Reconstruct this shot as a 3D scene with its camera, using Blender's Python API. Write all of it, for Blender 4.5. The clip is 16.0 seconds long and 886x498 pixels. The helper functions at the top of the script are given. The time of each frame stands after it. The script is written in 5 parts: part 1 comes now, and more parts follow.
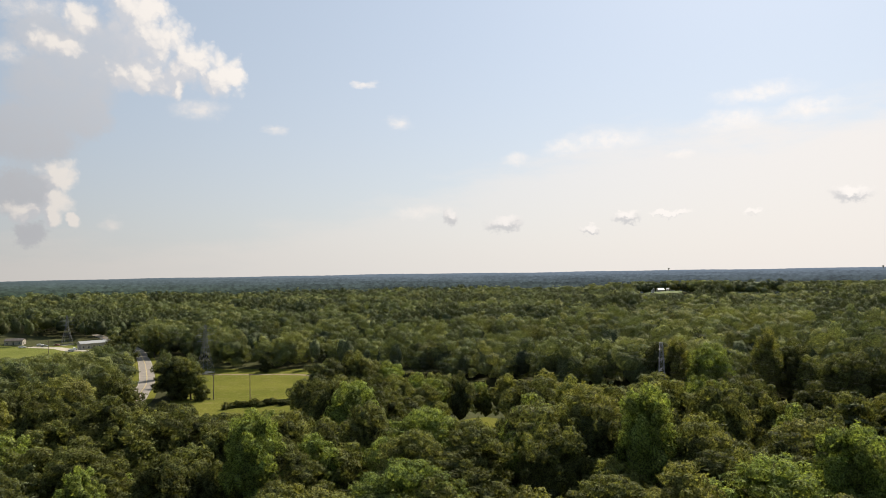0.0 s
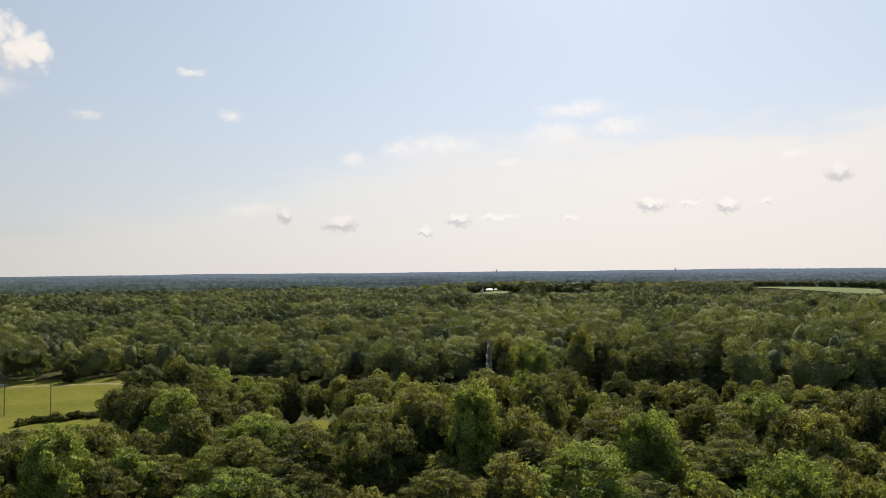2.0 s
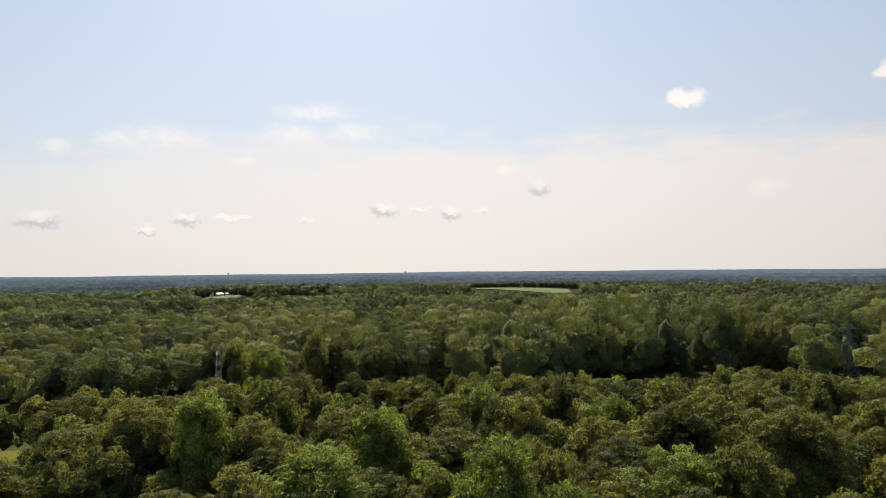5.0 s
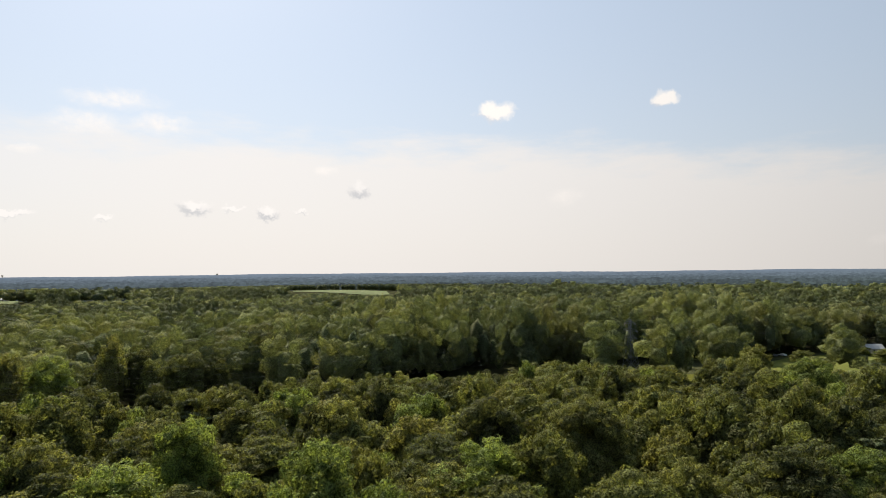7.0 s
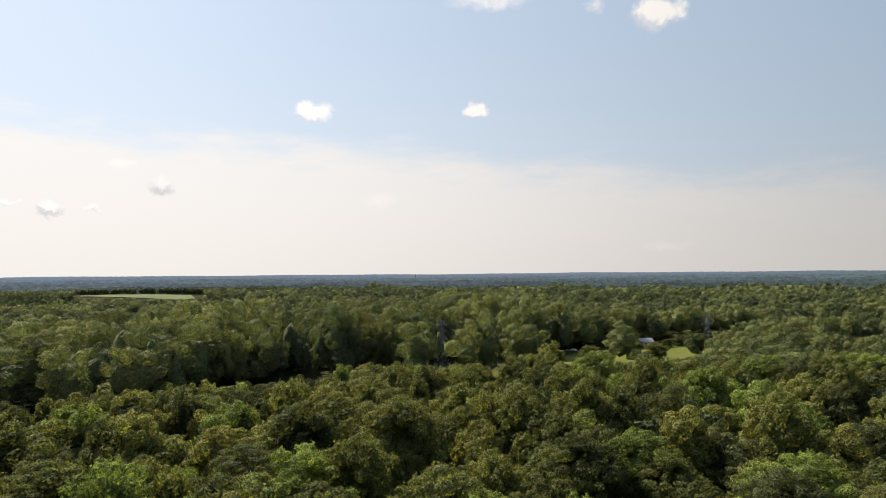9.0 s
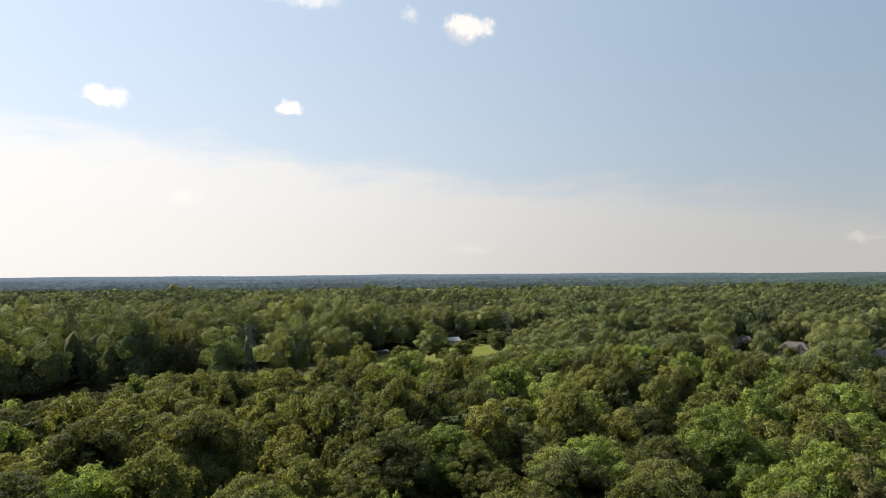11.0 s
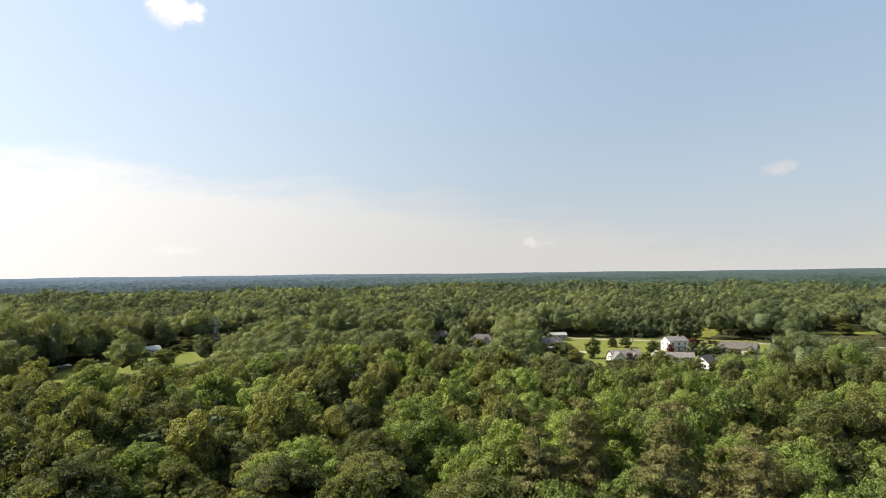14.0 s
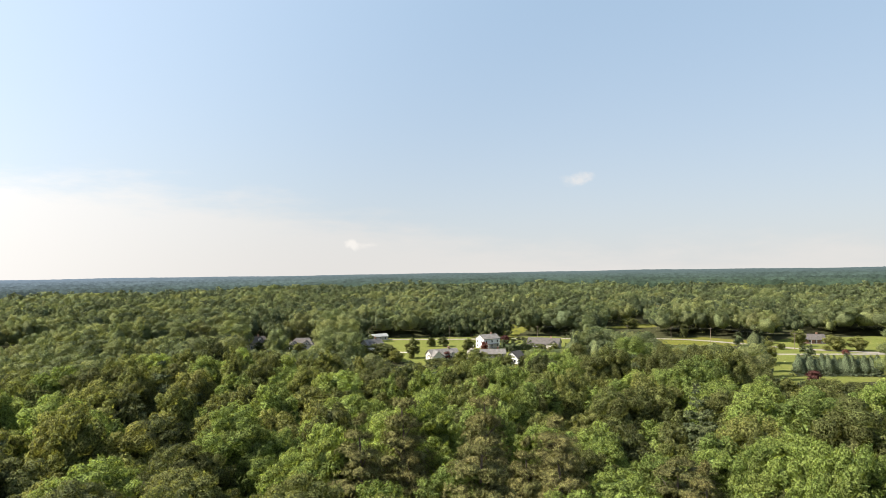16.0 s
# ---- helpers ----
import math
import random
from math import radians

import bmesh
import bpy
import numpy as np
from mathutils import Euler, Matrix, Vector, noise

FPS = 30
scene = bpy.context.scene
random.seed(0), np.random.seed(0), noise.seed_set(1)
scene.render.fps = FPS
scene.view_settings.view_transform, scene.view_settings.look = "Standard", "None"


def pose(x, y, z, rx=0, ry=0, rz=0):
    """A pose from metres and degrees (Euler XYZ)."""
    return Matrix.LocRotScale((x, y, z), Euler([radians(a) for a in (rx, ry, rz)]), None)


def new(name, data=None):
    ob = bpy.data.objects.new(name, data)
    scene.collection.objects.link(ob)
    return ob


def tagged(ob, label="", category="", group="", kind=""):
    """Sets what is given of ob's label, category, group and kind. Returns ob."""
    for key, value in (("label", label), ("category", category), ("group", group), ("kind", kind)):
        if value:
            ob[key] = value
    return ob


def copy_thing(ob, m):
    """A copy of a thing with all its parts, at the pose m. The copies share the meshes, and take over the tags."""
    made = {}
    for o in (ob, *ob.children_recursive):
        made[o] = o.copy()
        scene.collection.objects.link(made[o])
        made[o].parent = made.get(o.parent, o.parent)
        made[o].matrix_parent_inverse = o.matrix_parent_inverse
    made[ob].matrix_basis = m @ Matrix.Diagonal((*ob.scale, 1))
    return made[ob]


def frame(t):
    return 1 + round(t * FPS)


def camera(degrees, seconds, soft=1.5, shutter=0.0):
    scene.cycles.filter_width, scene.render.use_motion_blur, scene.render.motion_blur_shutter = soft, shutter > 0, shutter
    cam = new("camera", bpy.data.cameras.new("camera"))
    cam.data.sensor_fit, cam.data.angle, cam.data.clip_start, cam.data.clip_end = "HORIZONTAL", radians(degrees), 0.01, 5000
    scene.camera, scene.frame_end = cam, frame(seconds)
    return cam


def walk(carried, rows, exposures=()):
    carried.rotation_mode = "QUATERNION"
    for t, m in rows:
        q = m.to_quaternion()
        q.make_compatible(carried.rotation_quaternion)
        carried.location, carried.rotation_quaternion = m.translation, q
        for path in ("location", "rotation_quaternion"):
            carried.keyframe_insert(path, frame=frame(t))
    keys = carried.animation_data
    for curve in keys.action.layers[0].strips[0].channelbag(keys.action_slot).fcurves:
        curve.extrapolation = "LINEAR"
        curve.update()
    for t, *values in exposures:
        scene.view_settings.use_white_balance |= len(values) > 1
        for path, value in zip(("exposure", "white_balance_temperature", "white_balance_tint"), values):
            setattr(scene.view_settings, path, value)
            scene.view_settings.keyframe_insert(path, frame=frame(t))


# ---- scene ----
# ---------------------------------------------------------------- camera
cam = camera(68.75, 16.0, soft=0.5)
TURN = ((0, 0.00, 1.99, 0.93), (0.5, -3.59, 1.93, 0.82), (1, -7.20, 1.89, 0.80), (1.5, -10.84, 1.86, 0.66), (2, -14.47, 1.85, 0.59),
        (2.5, -18.23, 1.85, 0.52), (3, -22.20, 1.85, 0.60), (3.5, -26.10, 1.85, 0.58), (4, -29.91, 1.85, 0.57), (6.5, -49.33, 1.90, 0.63),
        (7, -53.42, 1.91, 0.58), (7.5, -57.53, 1.95, 0.50), (8, -61.62, 1.97, 0.54), (8.5, -65.70, 1.98, 0.55), (9, -69.62, 2.01, 0.47),
        (11.5, -90.20, 2.05, 0.52), (12, -94.37, 2.03, 0.66), (12.5, -98.53, 2.00, 0.60), (13, -102.66, 1.99, 0.62),
        (13.5, -106.86, 1.97, 0.63), (14, -110.99, 1.97, 0.66), (14.5, -115.05, 1.96, 0.71), (15, -118.81, 1.94, 0.71),
        (15.5, -122.59, 1.98, 0.78), (16, -126.65, 1.95, 0.90))
EYE = 50.0
walk(cam, [(t, pose(0, 0, EYE, 90 + p, r, a)) for t, a, p, r in TURN],
     ((0, 0.60, 6680, 11.5), (2, 0.58, 6680, 11.5), (4, 0.56, 6660, 11.5), (7, 0.63, 6620, 11), (9, 0.69, 6600, 11), (11.5, 0.86, 6500, 10),
      (13, 1.03, 6500, 10), (14.5, 1.20, 6500, 10), (16, 1.32, 6500, 10)))

# ---------------------------------------------------------------- light
SUN_AZ, SUN_EL = 30.0, 43.0      # degrees clockwise from +y, and above the horizon
sun = new("sun", bpy.data.lights.new("sun", "SUN"))
sun.data.energy, sun.data.angle, sun.data.color = 5.0, radians(0.6), (1.0, 0.93, 0.80)
sun.matrix_world = pose(0, 0, 300, 90 - SUN_EL, 0, 180 - SUN_AZ)

world = bpy.data.worlds.new("world")
scene.world = world
world.use_nodes = True
WT = world.node_tree
WT.nodes.clear()


class Nodes:
    """A small kit for building a node tree."""
    def __init__(self, tree):
        self.tree = tree

    def add(self, kind):
        return self.tree.nodes.new(kind)

    def put(self, value, socket):
        if isinstance(value, bpy.types.NodeSocket):
            self.tree.links.new(value, socket)
        else:
            socket.default_value = value

    def math(self, op, a, b=0.0, c=0.0, clamp=False):
        n = self.add("ShaderNodeMath")
        n.operation, n.use_clamp = op, clamp
        for v, s in zip((a, b, c), n.inputs):
            self.put(v, s)
        return n.outputs[0]

    def vec(self, op, a, b=(0, 0, 0)):
        n = self.add("ShaderNodeVectorMath")
        n.operation = op
        self.put(a, n.inputs[0])
        self.put(b, n.inputs[1])
        return n.outputs["Value"] if op == "LENGTH" else n.outputs["Vector"]

    def join(self, x, y, z=0.0):
        n = self.add("ShaderNodeCombineXYZ")
        for v, s in zip((x, y, z), n.inputs):
            self.put(v, s)
        return n.outputs[0]

    def noise(self, vector, scale, detail=3.0, rough=0.55, colour=False):
        n = self.add("ShaderNodeTexNoise")
        if vector is not None:
            self.put(vector, n.inputs["Vector"])
        n.inputs["Scale"].default_value, n.inputs["Detail"].default_value, n.inputs["Roughness"].default_value = scale, detail, rough
        return n.outputs["Color" if colour else "Fac"]

    def remap(self, v, a, b, c=0.0, d=1.0, smooth=True):
        n = self.add("ShaderNodeMapRange")
        n.interpolation_type = "SMOOTHSTEP" if smooth else "LINEAR"
        for x, s in zip((v, a, b, c, d), n.inputs):
            self.put(x, s)
        return n.outputs[0]

    def mix(self, f, a, b, blend="MIX"):
        n = self.add("ShaderNodeMix")
        n.data_type, n.blend_type = "RGBA", blend
        self.put(f, n.inputs[0])
        for v, s in ((a, n.inputs[6]), (b, n.inputs[7])):
            self.put((*v, 1) if isinstance(v, tuple) else v, s)
        return n.outputs[2]

    def ramp(self, f, stops, interp="LINEAR"):
        n = self.add("ShaderNodeValToRGB")
        n.color_ramp.interpolation = interp
        e = n.color_ramp.elements
        while len(e) < len(stops):
            e.new(0.5)
        for el, (p, c) in zip(e, stops):
            el.position, el.color = p, (*c, 1) if isinstance(c, tuple) else (c, c, c, 1)
        self.put(f, n.inputs[0])
        return n.outputs[0]


def cloud_group(name, spots):
    """A field that is under one inside any of the clouds: (azimuth, elevation, half width, half height) in degrees."""
    g = bpy.data.node_groups.new(name, "ShaderNodeTree")
    g.interface.new_socket("P", in_out="INPUT", socket_type="NodeSocketVector")
    g.interface.new_socket("D", in_out="OUTPUT", socket_type="NodeSocketFloat")
    n = Nodes(g)
    p, out = n.add("NodeGroupInput").outputs[0], n.add("NodeGroupOutput")
    best = None
    for a, e, w, h in spots:
        d = n.vec("LENGTH", n.vec("MULTIPLY", n.vec("SUBTRACT", p, (a, e, 0)), (1 / w, 1 / h, 0)))
        best = d if best is None else n.math("SMOOTH_MIN", best, d, 0.25)
    g.links.new(best, out.inputs[0])
    return g


# sunlit heaped clouds, their shaded bodies, thin white wisps, small grey-bottomed scraps
HEAPS = ((-25.4, 20.5, 1.74, 1.63), (-23.9, 18.3, 2.04, 1.77), (-21.3, 16.9, 2.29, 1.48), (-18.9, 16.2, 1.63, 1.07), (-24.8, 15.8, 2.09, 1.11),
         (-22.3, 15.1, 0.52, 0.79), (-29.0, 19.3, 1.17, 0.88), (-31.0, 17.5, 1.42, 0.80), (-30.7, 7.4, 0.93, 1.11), (-30.8, 6.1, 0.89, 0.94),
         (-33.0, 5.1, 1.20, 0.67), (-31.1, 4.6, 0.52, 0.94), (-29.8, 4.3, 0.30, 0.43), (58.1, 13.7, 1.50, 0.76), (72.6, 14.0, 1.03, 0.54),
         (88.2, 20.8, 2.00, 1.02), (118.8, 2.5, 0.57, 0.42))
BODIES = ((-28.0, 17.1, 3.16, 2.47), (-30.5, 14.5, 3.57, 2.46), (-29.0, 12.6, 1.94, 2.11), (-32.5, 10.8, 3.06, 2.55), (-33.0, 6.4, 2.20, 1.67),
          (-32.5, 3.3, 1.07, 1.01), (-31.8, 18.0, 2.20, 1.57))
WISPS = ((-32.4, 19.5, 2.25, 0.77), (-33.9, 16.4, 1.19, 0.70), (-20.7, 13.6, 1.86, 0.76), (-27.0, 4.2, 0.80, 0.49), (-6.7, 16.2, 0.90, 0.28),
         (-3.7, 13.0, 1.00, 0.67), (-14.3, 12.1, 1.04, 0.38), (6.7, 9.8, 1.09, 0.49), (10.9, 10.5, 2.03, 0.62), (14.3, 11.0, 3.54, 0.75),
         (24.6, 11.9, 2.49, 0.88), (29.8, 12.0, 2.27, 0.76), (26.5, 13.7, 3.22, 0.68), (20.6, 9.4, 0.79, 0.41), (-2.1, 5.3, 2.00, 0.50),
         (43.1, 8.8, 0.92, 0.47), (64.2, 6.3, 1.35, 0.68), (73.9, 22.8, 2.92, 0.61), (83.1, 22.0, 0.67, 0.51), (88.7, 1.9, 1.69, 0.43),
         (119.6, 2.3, 1.30, 0.28), (138.7, 7.8, 1.15, 0.53))
SCRAPS = ((5.5, 4.1, 1.78, 0.75), (0.7, 4.8, 0.65, 0.80), (12.9, 3.5, 0.81, 0.44), (15.9, 4.4, 1.20, 0.58), (19.4, 4.6, 1.69, 0.28),
          (25.8, 4.4, 0.73, 0.27), (32.5, 5.3, 1.38, 0.64), (35.4, 5.4, 0.88, 0.29), (38.3, 5.1, 1.05, 0.58), (41.1, 5.3, 0.65, 0.29),
          (46.1, 7.1, 0.88, 0.79))


def build_sky():
    n = Nodes(WT)
    sky = n.add("ShaderNodeTexSky")
    sky.sky_type, sky.sun_disc, sky.sun_elevation, sky.sun_rotation = "NISHITA", False, radians(SUN_EL), radians(SUN_AZ)
    sky.altitude, sky.air_density, sky.dust_density, sky.ozone_density = 200, 1.0, 0.8, 2.0
    way = n.add("ShaderNodeTexCoord").outputs["Generated"]
    sep = n.add("ShaderNodeSeparateXYZ")
    WT.links.new(way, sep.inputs[0])
    x, y, z = sep.outputs
    az = n.math("MULTIPLY", n.math("ARCTAN2", x, y), 180 / math.pi)
    el = n.math("MULTIPLY", n.math("ARCSINE", z), 180 / math.pi)
    p = n.join(az, el)
    bend = n.vec("SUBTRACT", n.noise(p, 0.45, 5, 0.6, True), (0.5, 0.5, 0.5))
    fine = n.vec("SUBTRACT", n.noise(p, 1.6, 4, 0.65, True), (0.5, 0.5, 0.5))
    crumb = n.vec("SUBTRACT", n.noise(p, 5.5, 3, 0.6, True), (0.5, 0.5, 0.5))
    pc = n.vec("ADD", p, n.vec("ADD", n.vec("MULTIPLY", bend, (1.6, 1.4, 0)), n.vec("ADD", n.vec("MULTIPLY", fine, (1.2, 1.2, 0)), n.vec("MULTIPLY", crumb, (0.35, 0.35, 0)))))
    stretch = n.join(n.math("MULTIPLY", az, 0.25), el)
    drift = n.vec("SUBTRACT", n.noise(n.join(n.math("MULTIPLY", az, 0.6), el), 0.8, 6, 0.62, True), (0.5, 0.5, 0.5))
    pw = n.vec("ADD", p, n.vec("MULTIPLY", drift, (2.8, 1.7, 0)))

    def field(group, at):
        g = n.add("ShaderNodeGroup")
        g.node_tree = group
        WT.links.new(at, g.inputs[0])
        return g.outputs[0]
    near_sun = n.add("ShaderNodeVectorMath")
    near_sun.operation = "DOT_PRODUCT"
    n.put(way, near_sun.inputs[0])
    near_sun.inputs[1].default_value = Vector((math.sin(radians(SUN_AZ)) * math.cos(radians(SUN_EL)), math.cos(radians(SUN_AZ)) * math.cos(radians(SUN_EL)), math.sin(radians(SUN_EL))))
    bright = n.remap(near_sun.outputs["Value"], 0.0, 1.05, 0.58, 1.13)
    high = n.mix(n.remap(near_sun.outputs["Value"], 0.0, 0.8), HIGH_AWAY, HIGH)
    base = n.mix(0.5, n.mix(1.0, sky.outputs[0], SKY_TINT, "MULTIPLY"), high)
    # milky summer haze, thick at the horizon
    milk = n.math("MULTIPLY", n.math("POWER", 2.718, n.math("MULTIPLY", n.math("MAXIMUM", el, 0.0), -0.095)), 0.92)
    col = n.mix(milk, base, HAZE)
    # the veil of high cloud: its upper edge along the azimuth
    edge = n.ramp(n.math("DIVIDE", n.math("ADD", az, 20.0), 200.0, clamp=True),
                  ((0.0, 0.10), (0.08, 0.24), (0.13, 0.36), (0.18, 0.46), (0.27, 0.46), (0.40, 0.44), (0.46, 0.40), (0.52, 0.34), (0.62, 0.27),
                   (0.68, 0.22), (0.72, 0.13), (0.80, 0.06)))
    over = n.math("SUBTRACT", el, n.math("MULTIPLY", edge, 25.0))
    rag = n.math("MULTIPLY", n.math("SUBTRACT", n.noise(stretch, 0.5, 6, 0.62), 0.5), 7.0)
    thick = n.math("MULTIPLY", n.remap(az, -5, 40, 0.45, 0.8), n.remap(az, 75, 130, 1.0, 0.72))
    veil = n.math("MULTIPLY", n.remap(n.math("ADD", over, rag), 1.6, -2.4), thick)
    col = n.mix(veil, col, VEIL)
    # clouds
    wd = n.remap(field(cloud_group("wisps", WISPS), pw), 1.5, 0.1)
    wd = n.math("MULTIPLY", wd, n.remap(n.noise(p, 0.9, 6, 0.65), 0.3, 0.7, 0.3, 0.8))
    col = n.mix(wd, col, (0.92, 0.88, 0.84))
    bodies = cloud_group("bodies", BODIES)
    bd = n.math("MULTIPLY", n.remap(field(bodies, pc), 1.25, 0.7), n.remap(n.noise(p, 0.7, 5, 0.6), 0.3, 0.7, 0.80, 0.96))
    col = n.mix(bd, col, n.mix(n.remap(el, 3, 20), (0.585, 0.605, 0.64), (0.60, 0.645, 0.71)))
    heaps = cloud_group("heaps", [(a, e, w * 1.2, h * 1.2) if a < 0 else (a, e, w, h) for a, e, w, h in HEAPS])
    ph = n.vec("ADD", p, n.vec("ADD", n.vec("MULTIPLY", bend, (1.5, 1.3, 0)), n.vec("MULTIPLY", fine, (0.22, 0.22, 0))))

    def billow(at):
        """The heaps with rounded bosses of two sizes on them."""
        d = field(heaps, at)
        for size, amount in ((0.62, 0.80), (1.6, 0.42), (3.8, 0.16)):
            v = n.add("ShaderNodeTexVoronoi")
            v.feature = "SMOOTH_F1"
            n.put(at, v.inputs["Vector"])
            v.inputs["Scale"].default_value, v.inputs["Smoothness"].default_value = size, 0.35
            d = n.math("ADD", d, n.math("MULTIPLY", n.math("SUBTRACT", v.outputs["Distance"], 0.56), amount))
        return d
    h0 = billow(ph)
    h1 = billow(n.vec("ADD", ph, (0.32, 0.30, 0)))
    h2 = field(heaps, n.vec("ADD", ph, (1.5, 1.1, 0)))
    rise = n.math("ADD", n.math("MULTIPLY", n.math("SUBTRACT", h2, h0), 0.7), n.math("MULTIPLY", n.math("SUBTRACT", h1, h0), 0.8))
    lit = n.remap(n.math("ADD", rise, n.math("MULTIPLY", n.math("SUBTRACT", n.noise(p, 0.5, 3, 0.5), 0.5), 0.5)), -0.25, 0.75)
    hcol = n.mix(lit, (0.68, 0.695, 0.73), (0.95, 0.915, 0.87))
    col = n.mix(n.math("MULTIPLY", n.remap(h0, 1.30, 0.50), n.remap(lit, 0.0, 0.5, 0.80, 0.97)), col, hcol)
    scraps = cloud_group("scraps", SCRAPS)
    s0 = field(scraps, pc)
    s1 = field(scraps, n.vec("ADD", pc, (0.1, 0.5, 0)))
    scol = n.mix(n.remap(n.math("SUBTRACT", s1, s0), -0.15, 0.85), (0.55, 0.56, 0.58), (0.93, 0.90, 0.87))
    col = n.mix(n.math("MULTIPLY", n.remap(s0, 1.2, 0.55), 0.8), col, scol)
    col = n.mix(1.0, col, n.join(bright, bright, bright), "MULTIPLY")
    bg = n.add("ShaderNodeBackground")
    WT.links.new(col, bg.inputs[0])
    bg.inputs[1].default_value = 0.68
    WT.links.new(bg.outputs[0], n.add("ShaderNodeOutputWorld").inputs[0])


SKY_TINT = (0.10, 0.10, 0.10)
HIGH = (0.62, 0.73, 0.83)       # hazy blue towards the sun and away from it
HIGH_AWAY = (0.63, 0.90, 1.20)
HAZE = (0.74, 0.74, 0.72)
VEIL = (0.85, 0.81, 0.77)
build_sky()


# ---------------------------------------------------------------- materials
def material(name, build, rough=0.8, spec=0.3):
    m = bpy.data.materials.new(name)
    m.use_nodes = True
    m.node_tree.nodes.clear()
    n = Nodes(m.node_tree)
    out = n.add("ShaderNodeOutputMaterial")
    b = n.add("ShaderNodeBsdfPrincipled")
    b.inputs["Roughness"].default_value = rough
    b.inputs["Specular IOR Level"].default_value = spec
    m.node_tree.links.new(b.outputs[0], out.inputs[0])
    build(n, b, out)
    return m


def plain(name, colour, rough=0.7, spec=0.3, vary=0.2, scale=1.5, metal=0.0, bump=0.0):
    def build(n, b, out):
        pos = n.add("ShaderNodeNewGeometry").outputs["Position"]
        a = n.noise(pos, scale, 5, 0.6)
        c = n.noise(pos, scale * 7, 3, 0.6)
        v = n.math("MULTIPLY", n.remap(a, 0.3, 0.7, 1 - vary, 1 + vary), n.remap(c, 0.3, 0.7, 1 - vary / 2, 1 + vary / 2))
        n.put(n.mix(1.0, colour, n.join(v, v, v), "MULTIPLY"), b.inputs["Base Color"])
        b.inputs["Metallic"].default_value = metal
        if bump:
            bp = n.add("ShaderNodeBump")
            bp.inputs["Strength"].default_value = bump
            n.put(c, bp.inputs["Height"])
            n.tree.links.new(bp.outputs[0], b.inputs["Normal"])
    return material(name, build, rough, spec)


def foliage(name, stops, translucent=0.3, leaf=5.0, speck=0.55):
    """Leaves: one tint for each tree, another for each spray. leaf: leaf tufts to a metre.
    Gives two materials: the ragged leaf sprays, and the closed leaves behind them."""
    def build(n, b, out, ragged):
        attr = n.add("ShaderNodeAttribute")
        attr.attribute_name = "tint"
        info = n.add("ShaderNodeObjectInfo").outputs["Random"]
        tint = n.math("FRACT", n.math("ADD", attr.outputs["Fac"], info))
        geo = n.add("ShaderNodeNewGeometry")
        isle, pos = geo.outputs["Random Per Island"], geo.outputs["Position"]
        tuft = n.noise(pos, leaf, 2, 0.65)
        # darker in the hollows of the bump, lighter on its tufts
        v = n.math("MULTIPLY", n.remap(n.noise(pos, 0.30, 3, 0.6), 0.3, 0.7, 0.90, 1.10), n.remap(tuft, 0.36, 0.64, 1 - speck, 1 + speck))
        v = n.math("MULTIPLY", v, n.remap(isle, 0, 1, 0.82, 1.18, False))
        hsv = n.add("ShaderNodeHueSaturation")
        n.put(n.remap(isle, 0, 1, 0.490, 0.508, False), hsv.inputs["Hue"])
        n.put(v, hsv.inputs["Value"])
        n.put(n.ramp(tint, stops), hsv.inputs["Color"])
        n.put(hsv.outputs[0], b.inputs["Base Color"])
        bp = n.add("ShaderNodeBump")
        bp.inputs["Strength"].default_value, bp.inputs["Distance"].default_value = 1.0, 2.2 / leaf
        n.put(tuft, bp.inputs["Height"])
        n.tree.links.new(bp.outputs[0], b.inputs["Normal"])
        tr = n.add("ShaderNodeBsdfTranslucent")
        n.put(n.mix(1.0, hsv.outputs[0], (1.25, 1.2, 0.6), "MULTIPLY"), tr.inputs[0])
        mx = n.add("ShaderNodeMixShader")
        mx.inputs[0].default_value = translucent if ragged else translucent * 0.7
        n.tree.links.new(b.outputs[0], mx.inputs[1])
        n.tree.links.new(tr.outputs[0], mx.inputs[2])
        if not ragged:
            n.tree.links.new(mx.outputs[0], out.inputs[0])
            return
        # gaps between the leaves of a spray
        gap = n.math("LESS_THAN", n.noise(n.vec("ADD", pos, (3.1, 7.7, 1.9)), leaf, 2, 0.6), GAPS)
        cut = n.add("ShaderNodeMixShader")
        n.put(gap, cut.inputs[0])
        n.tree.links.new(mx.outputs[0], cut.inputs[1])
        n.tree.links.new(n.add("ShaderNodeBsdfTransparent").outputs[0], cut.inputs[2])
        n.tree.links.new(cut.outputs[0], out.inputs[0])
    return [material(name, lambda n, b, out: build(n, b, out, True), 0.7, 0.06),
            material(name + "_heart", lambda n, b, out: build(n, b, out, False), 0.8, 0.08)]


GAPS = 0.495


